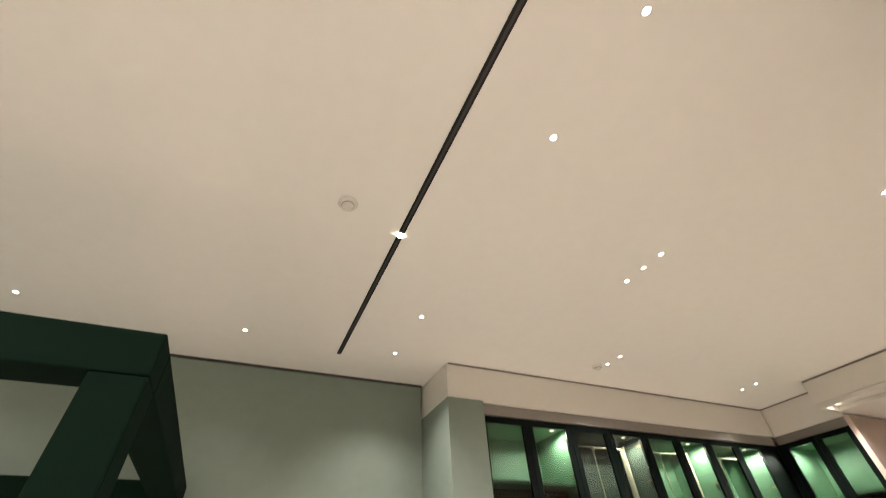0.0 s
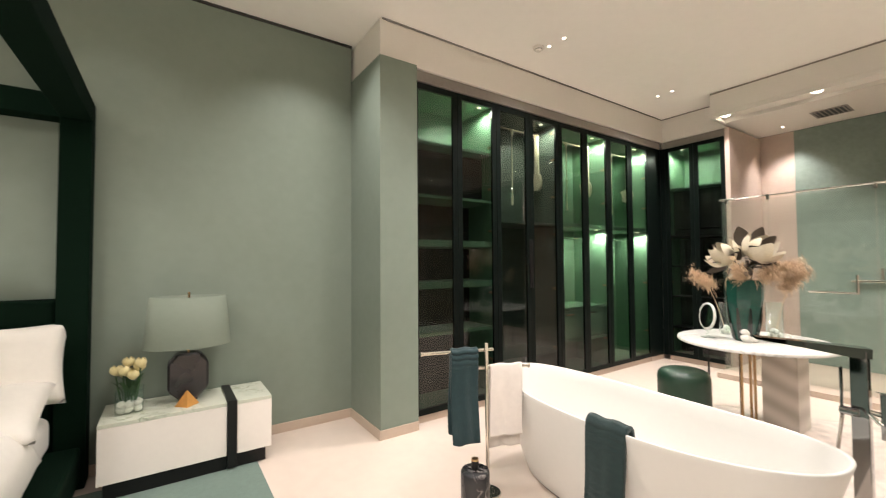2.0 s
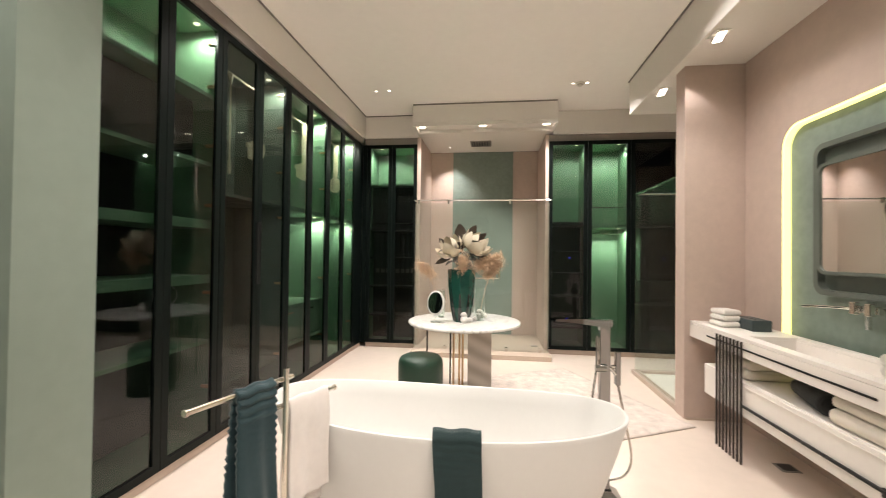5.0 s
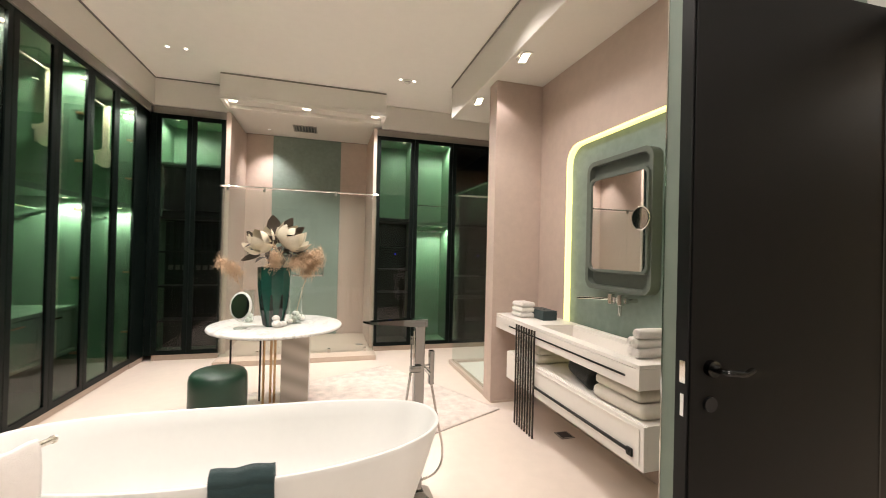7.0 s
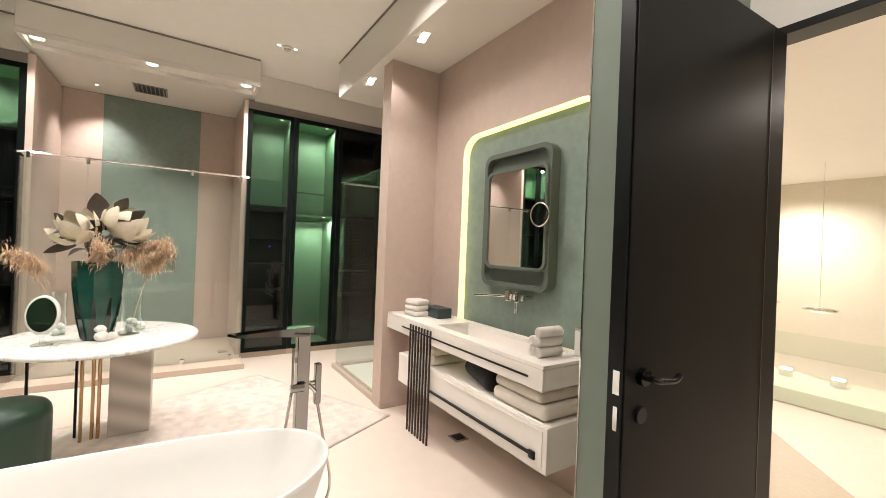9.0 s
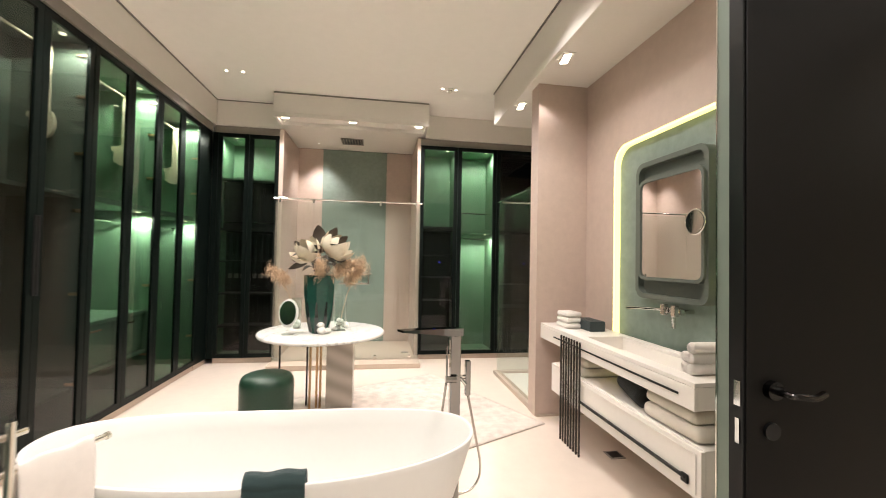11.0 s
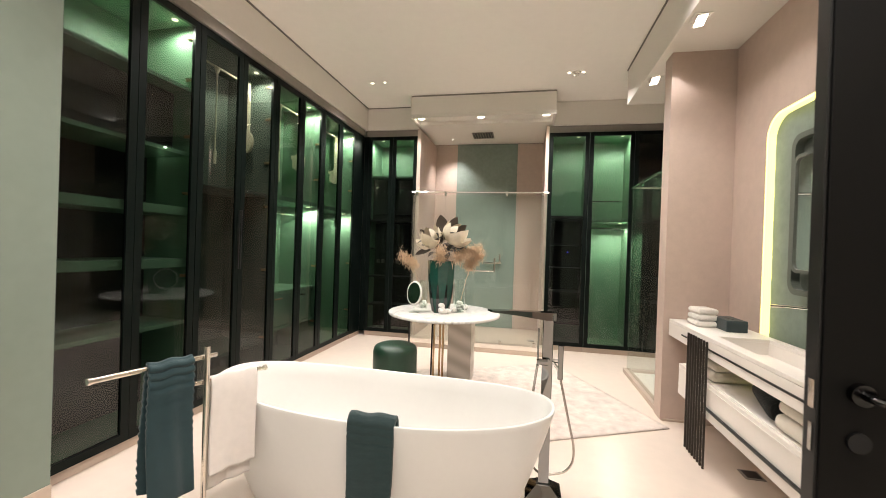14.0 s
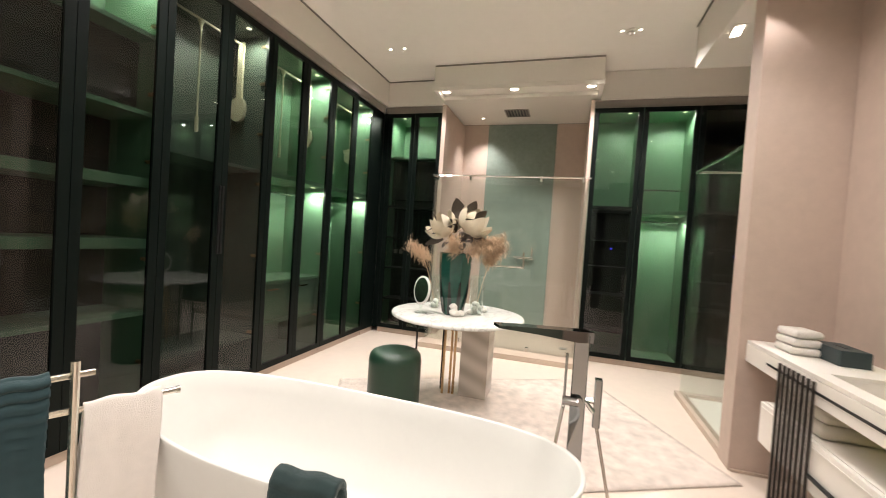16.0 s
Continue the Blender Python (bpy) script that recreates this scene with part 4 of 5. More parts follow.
bm.faces.new(rings[0][::-1]), bm.faces.new(rings[-1])
part("body", bm, M_VASE, vz)
for i in range(9):
    bm, am, rows = bmesh.new(), 2 * math.pi * i / 9 + 0.3, []
    for r, z in ((0.0870, 0.012), (0.1135, 0.15), (0.1305, 0.29)):
        half = 0.20 * (1.2 - z / 0.30)
        rows.append([bm.verts.new(((r + 0.0035) * math.cos(am + q * half), (r + 0.0035) * math.sin(am + q * half), z)) for q in (-1, 1)])
    for p, q in zip(rows, rows[1:]):
        bm.faces.new((p[0], p[1], q[1], q[0]))
    part("dark_facet", bm, M_VASED, vz, "dark glass facet at the foot" if i == 0 else "")


def leaf(bm, base, tip, width, cup=0.25, n=6, up=Vector((0, 0, 1))):
    """A bent blade from base to tip, wider in its middle."""
    base, tip = Vector(base), Vector(tip)
    d = tip - base
    side = d.cross(up)
    side = side.normalized() if side.length > 1e-5 else Vector((1, 0, 0))
    nrm = side.cross(d).normalized()
    rows = []
    for i in range(n + 1):
        t = i / n
        w = width * math.sin(math.pi * min(1, t * 0.92 + 0.06)) ** 0.8
        mid = base + d * t + nrm * (cup * d.length * math.sin(math.pi * t))
        rows.append([bm.verts.new(mid + side * w * s + nrm * (abs(s) * w * 0.35)) for s in (-1, 0, 1)])
    for a, b in zip(rows, rows[1:]):
        for k in (0, 1):
            bm.faces.new((a[k], a[k + 1], b[k + 1], b[k]))
    return bm


def bloom(name, m, size, material, label, seed, group="magnolias"):
    """A magnolia: cupped petals in two rings on a stem, with bronze leaves below."""
    rnd = random.Random(seed)
    b = thing(name, m, label, "flower", group)
    for ring, (count, spread, h) in enumerate(((4, 0.32, 0.95), (6, 0.74, 0.72))):
        for i in range(count):
            a = 2 * math.pi * (i + 0.5 * ring + rnd.uniform(-0.1, 0.1)) / count
            tip = (size * spread * math.cos(a), size * spread * math.sin(a), size * (h + rnd.uniform(-0.1, 0.15)))
            part("petal", leaf(bmesh.new(), (0.01 * math.cos(a), 0.01 * math.sin(a), 0), tip, size * 0.33, -0.24, 8), material, b, "", True)
    return b


PET = thing("magnolia_foliage", pose(4.40, 1.575, TT), "bronze magnolia leaves on stems in the vase", "foliage")
rnd = random.Random(5)
for k in range(5):
    a = k * 1.3
    part("stem", tube(bezier([(0.03 * math.cos(a), 0.03 * math.sin(a), 0.2), (0.05 * math.cos(a), 0.05 * math.sin(a), 0.5), (0.07 * math.cos(a), 0.08 * math.sin(a), 0.70)], 6), 0.006), M_BLEAF, PET)
for k in range(22):
    a, z = rnd.uniform(0, 6.28), rnd.uniform(0.60, 0.80)
    r1 = rnd.uniform(0.18, 0.28)
    up = rnd.uniform(-0.07, 0.07)
    part("leaf", leaf(bmesh.new(), (0.05 * math.cos(a), 0.05 * math.sin(a), z), (r1 * math.cos(a), r1 * math.sin(a), z + up), rnd.uniform(0.030, 0.046), 0.12), M_BLEAF, PET, "", True)
# broad leaves standing above the blooms, and two long ones that droop
for x, y, z, x1, y1, z1, w in ((0.02, 0.0, 0.80, 0.0, 0.03, 1.00, 0.062), (0.03, -0.05, 0.80, 0.03, -0.14, 0.985, 0.050), (0.0, -0.10, 0.76, -0.02, -0.245, 0.90, 0.042),
                               (0.0, 0.12, 0.72, -0.02, 0.235, 0.845, 0.040), (0.06, 0.03, 0.80, 0.13, 0.06, 0.96, 0.055), (-0.06, 0.0, 0.70, -0.20, 0.02, 0.75, 0.05),
                               (-0.02, 0.12, 0.64, -0.06, 0.27, 0.585, 0.028), (-0.02, -0.12, 0.68, -0.05, -0.27, 0.655, 0.026)):
    part("leaf", leaf(bmesh.new(), (x, y, z), (x1, y1, z1), w, 0.10, 8, Vector((1, 0.2, 0.3))), M_BLEAF, PET, "", True)
for k, (dx, dy, dz, s, tx, ty) in enumerate(((-0.05, 0.075, 0.68, 0.20, -34, -26), (-0.05, -0.075, 0.71, 0.22, -30, 30), (0.09, 0.0, 0.74, 0.16, 30, 4))):
    bloom("magnolia", pose(4.40 + dx, 1.575 + dy, TT + dz, ty, tx, k * 40), s, M_PETAL, "open cream magnolia bloom with cupped petals", 11 + k)


def plume(name, x, y, z, reach, height, lean, seed, material=M_PAMPAS):
    """A dried plume: one stem with many fine bent fibres, an uneven soft head."""
    rnd = random.Random(seed)
    p = thing(name, pose(x, y, z), "dried pale orange pampas plume on a thin stem", "dried flower", "dried plumes")
    tip = Vector((lean[0], lean[1], height))
    part("stem", tube(bezier([(0, 0, 0), tuple(tip * 0.5 + Vector((0, 0, 0.05))), tuple(tip)], 6), 0.003, n=6), M_PAMPAS, p)
    bm = bmesh.new()
    for i in range(950):
        t = rnd.random()
        c = tip + Vector((lean[0], lean[1], 0.10)).normalized() * reach * (t - 0.35) + Vector((rnd.gauss(0, 0.022), rnd.gauss(0, 0.022), rnd.gauss(0, 0.026)))
        d = Vector((rnd.gauss(0, 1), rnd.gauss(0, 1), rnd.gauss(0.2, 1.0))).normalized() * rnd.uniform(0.035, 0.085) * (1.1 - 0.5 * t)
        leaf(bm, c, c + d, rnd.uniform(0.0012, 0.0035), 0.2, 3)
    tagged(part("head", bm, material, p), kind="stuff")
    return p


plume("pampas", 4.40, 1.575, TT + 0.30, 0.24, 0.28, (-0.05, -0.20), 4)
plume("pampas", 4.40, 1.575, TT + 0.30, 0.20, 0.27, (-0.14, -0.02), 8)
plume("pampas", 4.40, 1.575, TT + 0.30, 0.24, 0.30, (0.02, -0.26), 9)


def clear_vase(x, y, h, r, stones, label):
    v = thing("clear_vase", pose(x, y, TT), label, "vase", "clear vases")
    part("glass", lathe([(r, 0), (r, h), (r - 0.004, h), (r - 0.004, 0.008)], 28), M_CLEAR, v, "", True)
    rnd = random.Random(int(x * 100))
    for i in range(stones):
        bm = bmesh.new()
        bmesh.ops.create_icosphere(bm, subdivisions=2, radius=0.02 + rnd.random() * 0.008)
        for q in bm.verts:
            q.co *= 1 + 0.25 * noise.noise(q.co * 40 + Vector((i, 0, 0)))
        ob = part("pebble", bm, M_STONE, v, "", True)
        ob.location = (rnd.uniform(-1, 1) * (r - 0.03), rnd.uniform(-1, 1) * (r - 0.03), 0.026 + 0.034 * (i // 3))
    return v


clear_vase(4.50, 1.395, 0.34, 0.062, 8, "clear glass cylinder vase with white pebbles")
clear_vase(4.62, 1.815, 0.30, 0.045, 4, "slim clear glass vase with a dried stem")
plume("pampas", 4.50, 1.395, TT + 0.05, 0.22, 0.46, (0.0, -0.12), 5)
plume("pampas", 4.62, 1.815, TT + 0.05, 0.20, 0.44, (-0.05, 0.14), 6)
mr = thing("table_mirror", pose(4.285, 1.825, TT), "round tilting make-up mirror on a clear foot", "mirror")
part("foot", lathe([(0.055, 0.0), (0.055, 0.008), (0.012, 0.02), (0.012, 0.07), (0.03, 0.075)], 28), M_CLEAR, mr, "clear acrylic foot", True)
tilt = look((0, 0, 0.195), (1.0, -0.8, 0.05))
o = part("rim", lathe([(0.105, -0.007), (0.119, -0.009), (0.123, 0.0), (0.119, 0.009), (0.105, 0.007)], 48), M_TUB, mr, "white rim", True)
o.matrix_basis = tilt
o = part("mirror_glass", lathe([(0.106, 0.006), (0.106, 0.0085)], 48), M_MIRRORD, mr)
o.matrix_basis = tilt
o = part("back", lathe([(0.106, -0.0085), (0.106, -0.006)], 48), M_MIRRORD, mr, "magnifying mirror on the back")
o.matrix_basis = tilt
for k, (x, y, s) in enumerate(((4.30, 1.53, 0.045), (4.35, 1.49, 0.034), (4.32, 1.545, 0.036), (4.66, 1.36, 0.04), (4.47, 1.44, 0.03))):
    bm = bmesh.new()
    bmesh.ops.create_icosphere(bm, subdivisions=2, radius=s)
    for q in bm.verts:
        q.co *= 1 + 0.35 * noise.noise(q.co * 25 + Vector((k * 3, 0, 0)))
        q.co.z = max(q.co.z * 0.8, -s * 0.7)
    sc = tagged(part("stone_ornament", bm, M_STONE), "rough white stone ornament on the table", "ornament", "stone ornaments")
    sc.location = (x, y, TT + s * 0.7 + (0.055 if k == 2 else 0))

# ---- vanity ----
VX0, VX1, VF, VW = 2.255, 4.16, -0.508, -0.964
va = thing("vanity_unit", pose(0, 0, 0), "cream lacquered wall-hung vanity with a drawer shelf", "vanity")
bm = box((VX0, VF, 0.868), (2.42, VW, 0.889), 0.002)
box((3.45, VF, 0.868), (VX1, VW, 0.889), 0.002, bm)
box((2.42, VF, 0.868), (3.45, VF - 0.085, 0.889), 0.002, bm)
box((2.42, VW + 0.06, 0.868), (3.45, VW, 0.889), 0.002, bm)
wt = part("worktop", bm, M_VANITY, va, "white solid surface worktop")
bm = box((2.41, VF - 0.08, 0.775), (3.46, VW + 0.055, 0.785))
for lo, hi in (((2.41, VF - 0.075, 0.775), (3.46, VF - 0.085, 0.8675)), ((2.41, VW + 0.055, 0.775), (3.46, VW + 0.065, 0.8675)), ((2.41, VF - 0.085, 0.775), (2.42, VW + 0.055, 0.8675)), ((3.45, VF - 0.085, 0.775), (3.46, VW + 0.055, 0.8675))):
    box(lo, hi, bm=bm)
part("basin", bm, M_VANITY, wt, "long sunken basin")
part("drain", rod((2.93, -0.74, 0.785), (2.93, -0.74, 0.789), 0.03), M_CHROME, wt)
part("upper_drawer", box((VX0, VF + 0.002, 0.75), (VX1, VF - 0.018, 0.866), 0.002), M_VANITY, va, "cream drawer front")
part("carcass", box((VX0 + 0.002, VF - 0.02, 0.752), (VX1, VW, 0.773), 0.0, box((VX0 + 0.001, VF - 0.019, 0.752), (VX0 + 0.02, VW, 0.866))), M_VANITY, va)
part("slot_pull", box((2.36, VF + 0.0025, 0.803), (3.86, VF + 0.006, 0.815)), M_BLACK, va, "dark slot pull")
lo_ = part("lower_drawer", box((2.21, VF + 0.002, 0.335), (3.90, VF - 0.020, 0.575), 0.003), M_VANITY, va, "cream panelled drawer front")
part("lower_body", box((2.212, VF - 0.021, 0.335), (3.90, VW, 0.578), 0.002), M_VANITY, va)
bm = box((2.24, VF + 0.003, 0.545), (3.88, VF + 0.007, 0.552))
box((2.24, VF + 0.003, 0.36), (2.247, VF + 0.007, 0.545), bm=bm)
part("moulding", bm, M_VANITY, lo_)
part("drawer_pull", box((2.30, VF + 0.003, 0.405), (3.38, VF + 0.02, 0.420), 0.003), M_BLACK, lo_, "long black pull")
part("end_pull", box((2.285, VF + 0.003, 0.385), (2.33, VF + 0.016, 0.43), 0.004), M_BLACK, lo_)
part("bracket", box((2.24, -0.90, 0.578), (2.27, VW, 0.75)), M_BLACK, va)
for i in range(8):
    part("slat", box((3.36 + i * 0.045, VF + 0.012, 0.0), (3.370 + i * 0.045, VF + 0.026, 0.862), 0.001), M_SLAT, va, "dark bronze upright slat")
dg = thing("floor_drain", pose(3.36, -0.78, 0), "dark square floor drain under the vanity", "drain")
part("grate", box((-0.06, -0.06, 0), (0.06, 0.06, 0.006), 0.002), M_GREY, dg)
part("cover", box((-0.045, -0.045, 0.006), (0.045, 0.045, 0.008), 0.001), M_BLACK, dg)


def folded(name, x, y, z, size, material, label, turn=0.0, seed=0, group="", layers=2):
    """A folded towel: a soft slab with a doubled front fold."""
    t = thing(name, pose(x, y, z, 0, 0, turn), label, "towel", group)
    rnd = random.Random(seed)
    h = size[2]
    for k in range(layers):
        bm = box((-size[0] / 2, -size[1] / 2, k * h / layers + 0.0005), (size[0] / 2, size[1] / 2 - 0.004 * k, (k + 1) * h / layers), h / layers * 0.43, seg=4)
        for v in bm.verts:
            v.co.z += 0.002 * noise.noise(v.co * 18 + Vector((seed, k, 0)))
            v.co.x += 0.003 * noise.noise(v.co * 12 + Vector((k, seed, 0)))
        part("fold", bm, material, t, "", True)
    return t


def rolled(name, p0, p1, r, material, label, group="", seed=0):
    """A rolled towel with its spiral edge."""
    t = thing(name, pose(*p0), label, "towel", group)
    d = Vector(p1) - Vector(p0)
    q = d.to_track_quat("Z", "Y").to_matrix().to_4x4()
    bm = lathe([(r * 0.2, -0.002), (r * 0.85, 0), (r, r * 0.25), (r * 1.01, d.length * 0.5), (r, d.length - r * 0.25), (r * 0.85, d.length), (r * 0.2, d.length + 0.002)], 24)
    for v in bm.verts:
        v.co *= 1 + 0.03 * noise.noise(v.co * 30 + Vector((seed, 0, 0)))
    bm.transform(q)
    part("roll", bm, material, t, "", True)
    pts = [(r * (0.15 + 0.75 * i / 40) * math.cos(i * 0.42), r * (0.15 + 0.75 * i / 40) * math.sin(i * 0.42), -0.003) for i in range(41)]
    for zz in (0, d.length + 0.006):
        bm = tube([(a, b, c + zz) for a, b, c in pts], r * 0.05, n=5)
        bm.transform(q)
        part("spiral_edge", bm, material, t)
    return t


for k in range(3):
    folded("face_towel", 3.90, -0.66 - 0.004 * k, 0.889 + 0.048 * k, (0.20 - 0.012 * k, 0.15, 0.047), M_TERRYW, "small folded white towel in a stack on the vanity", 4 * k, k, "stack of white towels", 1)
for k, (dx, dz) in enumerate(((0, 0), (0.005, 0.056), (0.0, 0.112))):
    rolled("rolled_towel", (2.42 + dx - 0.03, -0.60, 0.889 + 0.03 + dz), (2.42 + dx - 0.03, -0.78, 0.889 + 0.03 + dz), 0.030, M_TERRYW, "rolled white towel stacked on the vanity", "rolled towels", k)
for k, (dx, dz) in enumerate(((0.055, 0), (0.058, 0.056))):
    rolled("rolled_towel", (2.42 + dx - 0.03, -0.61, 0.889 + 0.03 + dz), (2.42 + dx - 0.03, -0.77, 0.889 + 0.03 + dz), 0.029, M_TERRYW, "rolled white towel stacked on the vanity", "rolled towels", 5 + k)
bx = thing("tissue_box", pose(3.78, -0.80, 0.889, 0, 0, 0), "dark teal leather tissue box on the vanity", "tissue box")
part("body", box((-0.13, -0.07, 0), (0.13, 0.07, 0.085), 0.006), M_TEALBOX, bx)
part("slot", box((-0.05, -0.008, 0.085), (0.05, 0.008, 0.087)), M_BLACK, bx)
folded("bath_towel", 3.60, -0.72, 0.579, (0.42, 0.36, 0.07), M_TERRYC, "folded cream bath towel on the vanity shelf", 0, 3, "cream bath towels", 1)
folded("bath_towel", 3.60, -0.72, 0.650, (0.40, 0.34, 0.06), M_TERRYC, "folded cream bath towel on the vanity shelf", 2, 4, "cream bath towels", 1)
folded("bath_towel", 2.47, -0.71, 0.579, (0.44, 0.36, 0.085), M_TERRYC, "folded cream bath towel on the vanity shelf", 0, 5, "cream bath towels", 1)
folded("bath_towel", 2.48, -0.71, 0.665, (0.40, 0.34, 0.065), M_TERRYC, "folded cream bath towel on the vanity shelf", -2, 6, "cream bath towels", 1)
rolled("black_rolled_towel", (2.75, -0.60, 0.64), (3.14, -0.72, 0.64), 0.061, M_TERRYB, "rolled black towel on the vanity shelf", "", 9)
sb = thing("soap_bottle", pose(2.31, -0.88, 0.889), "slim white soap dispenser beside the basin", "bottle")
part("body", box((-0.03, -0.03, 0), (0.03, 0.03, 0.15), 0.006), M_TUB, sb)
part("cap", box((-0.031, -0.031, 0.1505), (0.031, 0.031, 0.165), 0.004), M_CHROME, sb)

# back panel, light strip, mirror
# band widened over the reveal: the edge's lit look is painted as emission
tagged(part("led_strip_and_lit_edge", slab_xz(rounded_rect(2.282, 3.698, 0.602, 2.468, 0.17, 10), -0.968, -1.018, hole=rounded_rect(2.302, 3.678, 0.622, 2.448, 0.155, 10)), M_LED), "warm yellow light strip and the lit niche edge, glowing as one band", "light strip")
wm = thing("wall_mirror", pose(0, 0, 0), "mirror in a deep rounded grey leather frame", "mirror")
part("tray", slab_xz(rounded_rect(2.64, 3.345, 1.215, 2.235, 0.08, 8), -0.935, -1.015, hole=rounded_rect(2.675, 3.31, 1.25, 2.20, 0.06, 8)), M_FRAMEG, wm)
part("tray_back", slab_xz(rounded_rect(2.67, 3.315, 1.245, 2.205, 0.06, 8), -0.985, -1.020), M_FRAMEG, wm)
part("mirror_frame", slab_xz(rounded_rect(2.655, 3.285, 1.355, 2.095, 0.06, 8), -0.915, -0.984, hole=rounded_rect(2.675, 3.265, 1.375, 2.075, 0.05, 8)), M_FRAMEG, wm)
part("mirror_glass", slab_xz(rounded_rect(2.676, 3.264, 1.376, 2.074, 0.05, 8), -0.925, -0.983), M_MIRROR, wm)
sm = thing("shaving_mirror", pose(2.665, -0.913, 1.735), "small round chrome shaving mirror beside the mirror", "mirror")
o = part("rim", lathe([(0.070, -0.005), (0.080, -0.006), (0.083, 0), (0.080, 0.006), (0.070, 0.005)], 40), M_CHROME, sm, "", True)
o.matrix_basis = pose(0, 0.05, 0, 90, 0, 0)
o = part("glass", lathe([(0.071, -0.002), (0.071, 0.002)], 40), M_MIRROR, sm)
o.matrix_basis = pose(0, 0.05, 0, 90, 0, 0)
part("arm", rod((0, -0.002, 0), (0, 0.045, 0), 0.008), M_CHROME, sm)
fa = thing("basin_tap", pose(2.93, -1.02, 1.16), "chrome wall-mounted basin tap", "tap")
part("body", box((-0.10, 0.085, -0.020), (0.06, 0.118, 0.020), 0.004), M_CHROME, fa)
part("spout", tube(bezier([(0.0, 0.10, 0), (0.12, 0.12, -0.005), (0.25, 0.17, -0.012), (0.33, 0.21, -0.02)], 8), 0.010), M_CHROME, fa)
for x in (-0.07, 0.03):
    part("stem", rod((x, 0.0, 0), (x, 0.10, 0), 0.016), M_CHROME, fa)
    part("knob", box((x - 0.020, 0.1185, -0.032), (x + 0.020, 0.150, 0.042), 0.004), M_CHROME, fa)
part("hose_outlet", rod((-0.02, 0.10, -0.115), (-0.02, 0.10, -0.0205), 0.013), M_CHROME, fa)

# ---- bedroom corner ----
BX1, BX0, BY0, BY1, BT = -0.225, -2.20, 1.43, 3.865, 2.60
bed = thing("canopy_bed", pose(0, 0, 0), "dark green upholstered four-post canopy bed", "bed")
P = 0.165
for x in (BX1 - P, BX0):
    for y in (BY0, BY1 - P):
        part("post", box((x, y, 0), (x + P, y + P, BT - 0.155), 0.008), M_BEDG, bed)
for y in (BY0, BY1 - P):
    part("cross_beam", box((BX0, y, BT - 0.154), (BX1, y + P, BT), 0.008), M_BEDG, bed)
for x in (BX1 - P, BX0):
    part("side_beam", box((x, BY0 + P + 0.001, BT - 0.154), (x + P, BY1 - P - 0.001, BT), 0.008), M_BEDG, bed)
part("headboard", box((BX0 + P + 0.002, BY1 - 0.14, 0.12), (BX1 - P - 0.002, BY1 - 0.02, 1.25), 0.02), M_BEDG, bed)
part("base", box((BX0 + 0.02, BY0 + P + 0.002, 0.06), (BX1 - 0.02, BY1 - P - 0.002, 0.285), 0.02), M_BEDG, bed)
part("mattress", box((BX0 + 0.17, BY0 + P + 0.03, 0.286), (BX1 - 0.17, BY1 - 0.15, 0.52), 0.06, seg=4), M_LINEN, bed, "white mattress", True)
dv = thing("duvet", pose(0, 0, 0), "rumpled white linen duvet on the bed", "duvet")
bm = bmesh.new()
rows = []
for i in range(33):
    row = []
    for j in range(33):
        u, v = i / 32, j / 32
        x, y = BX0 + 0.13 + u * (BX1 - BX0 - 0.26), BY0 + 0.22 + v * 1.62
        e = min(u, 1 - u) * 12
        z = 0.60 - 0.22 * max(0, 1 - e) ** 2 + 0.025 * noise.noise((x * 3, y * 3, 1)) + 0.012 * noise.noise((x * 8, y * 8, 2))
        row.append(bm.verts.new((x, y, z)))
    rows.append(row)
for a, b in zip(rows, rows[1:]):
    for k in range(32):
        bm.faces.new((a[k], a[k + 1], b[k + 1], b[k]))
o = part("cover", bm, M_LINEN, dv, "", True)
s = o.modifiers.new("thickness", "SOLIDIFY")
s.thickness, s.offset = 0.05, -1
for k, (x, y, z, rx, rz, sz) in enumerate(((-0.64, 3.60, 0.86, 66, 6, (0.66, 0.52, 0.2)), (-0.66, 3.36, 0.64, 30, -3, (0.62, 0.46, 0.19)), (-1.55, 3.62, 0.83, 68, 0, (0.66, 0.52, 0.2)))):
    pt = thing("pillow", pose(x, y, z, rx, 0, rz), "plump white linen pillow against the headboard", "pillow", "bed pillows")
    pillow("cushion", sz, M_LINEN, pt, Matrix.Identity(4), k)

pc = thing("picture_frame", pose(0, 0, 0), "pale print in a thin black frame over the bed", "picture")
part("frame", slab_xz(rounded_rect(-1.33, -0.73, 1.50, 2.11, 0.003, 1), 3.845, 3.879, hole=rounded_rect(-1.314, -0.746, 1.516, 2.094, 0.002, 1)), M_BLACK, pc)
part("print", box((-1.315, 3.855, 1.515), (-0.745, 3.875, 2.095)), M_ART, pc)

ns = thing("nightstand", pose(0, 0, 0), "cream lacquered nightstand with a black band and base", "nightstand")
NX0, NX1, NY0, NY1 = -0.14, 0.874, 3.41, 3.86
part("body", box((NX0, NY0, 0.105), (0.575, NY1, 0.455), 0.004), M_VANITY, ns, "cream drawer body")
part("side_body", box((0.640, NY0, 0.105), (NX1, NY1, 0.455), 0.004), M_VANITY, ns)
part("band", box((0.577, NY0 - 0.014, 0.02), (0.638, NY1, 0.492), 0.003), M_BLACK, ns, "black metal band")
part("top", box((NX0, NY0, 0.4555), (0.575, NY1, 0.48), 0.002), M_MARBLEV, ns, "pale green marble top")
part("top", box((0.640, NY0, 0.4555), (NX1, NY1, 0.48), 0.002), M_MARBLEV, ns)
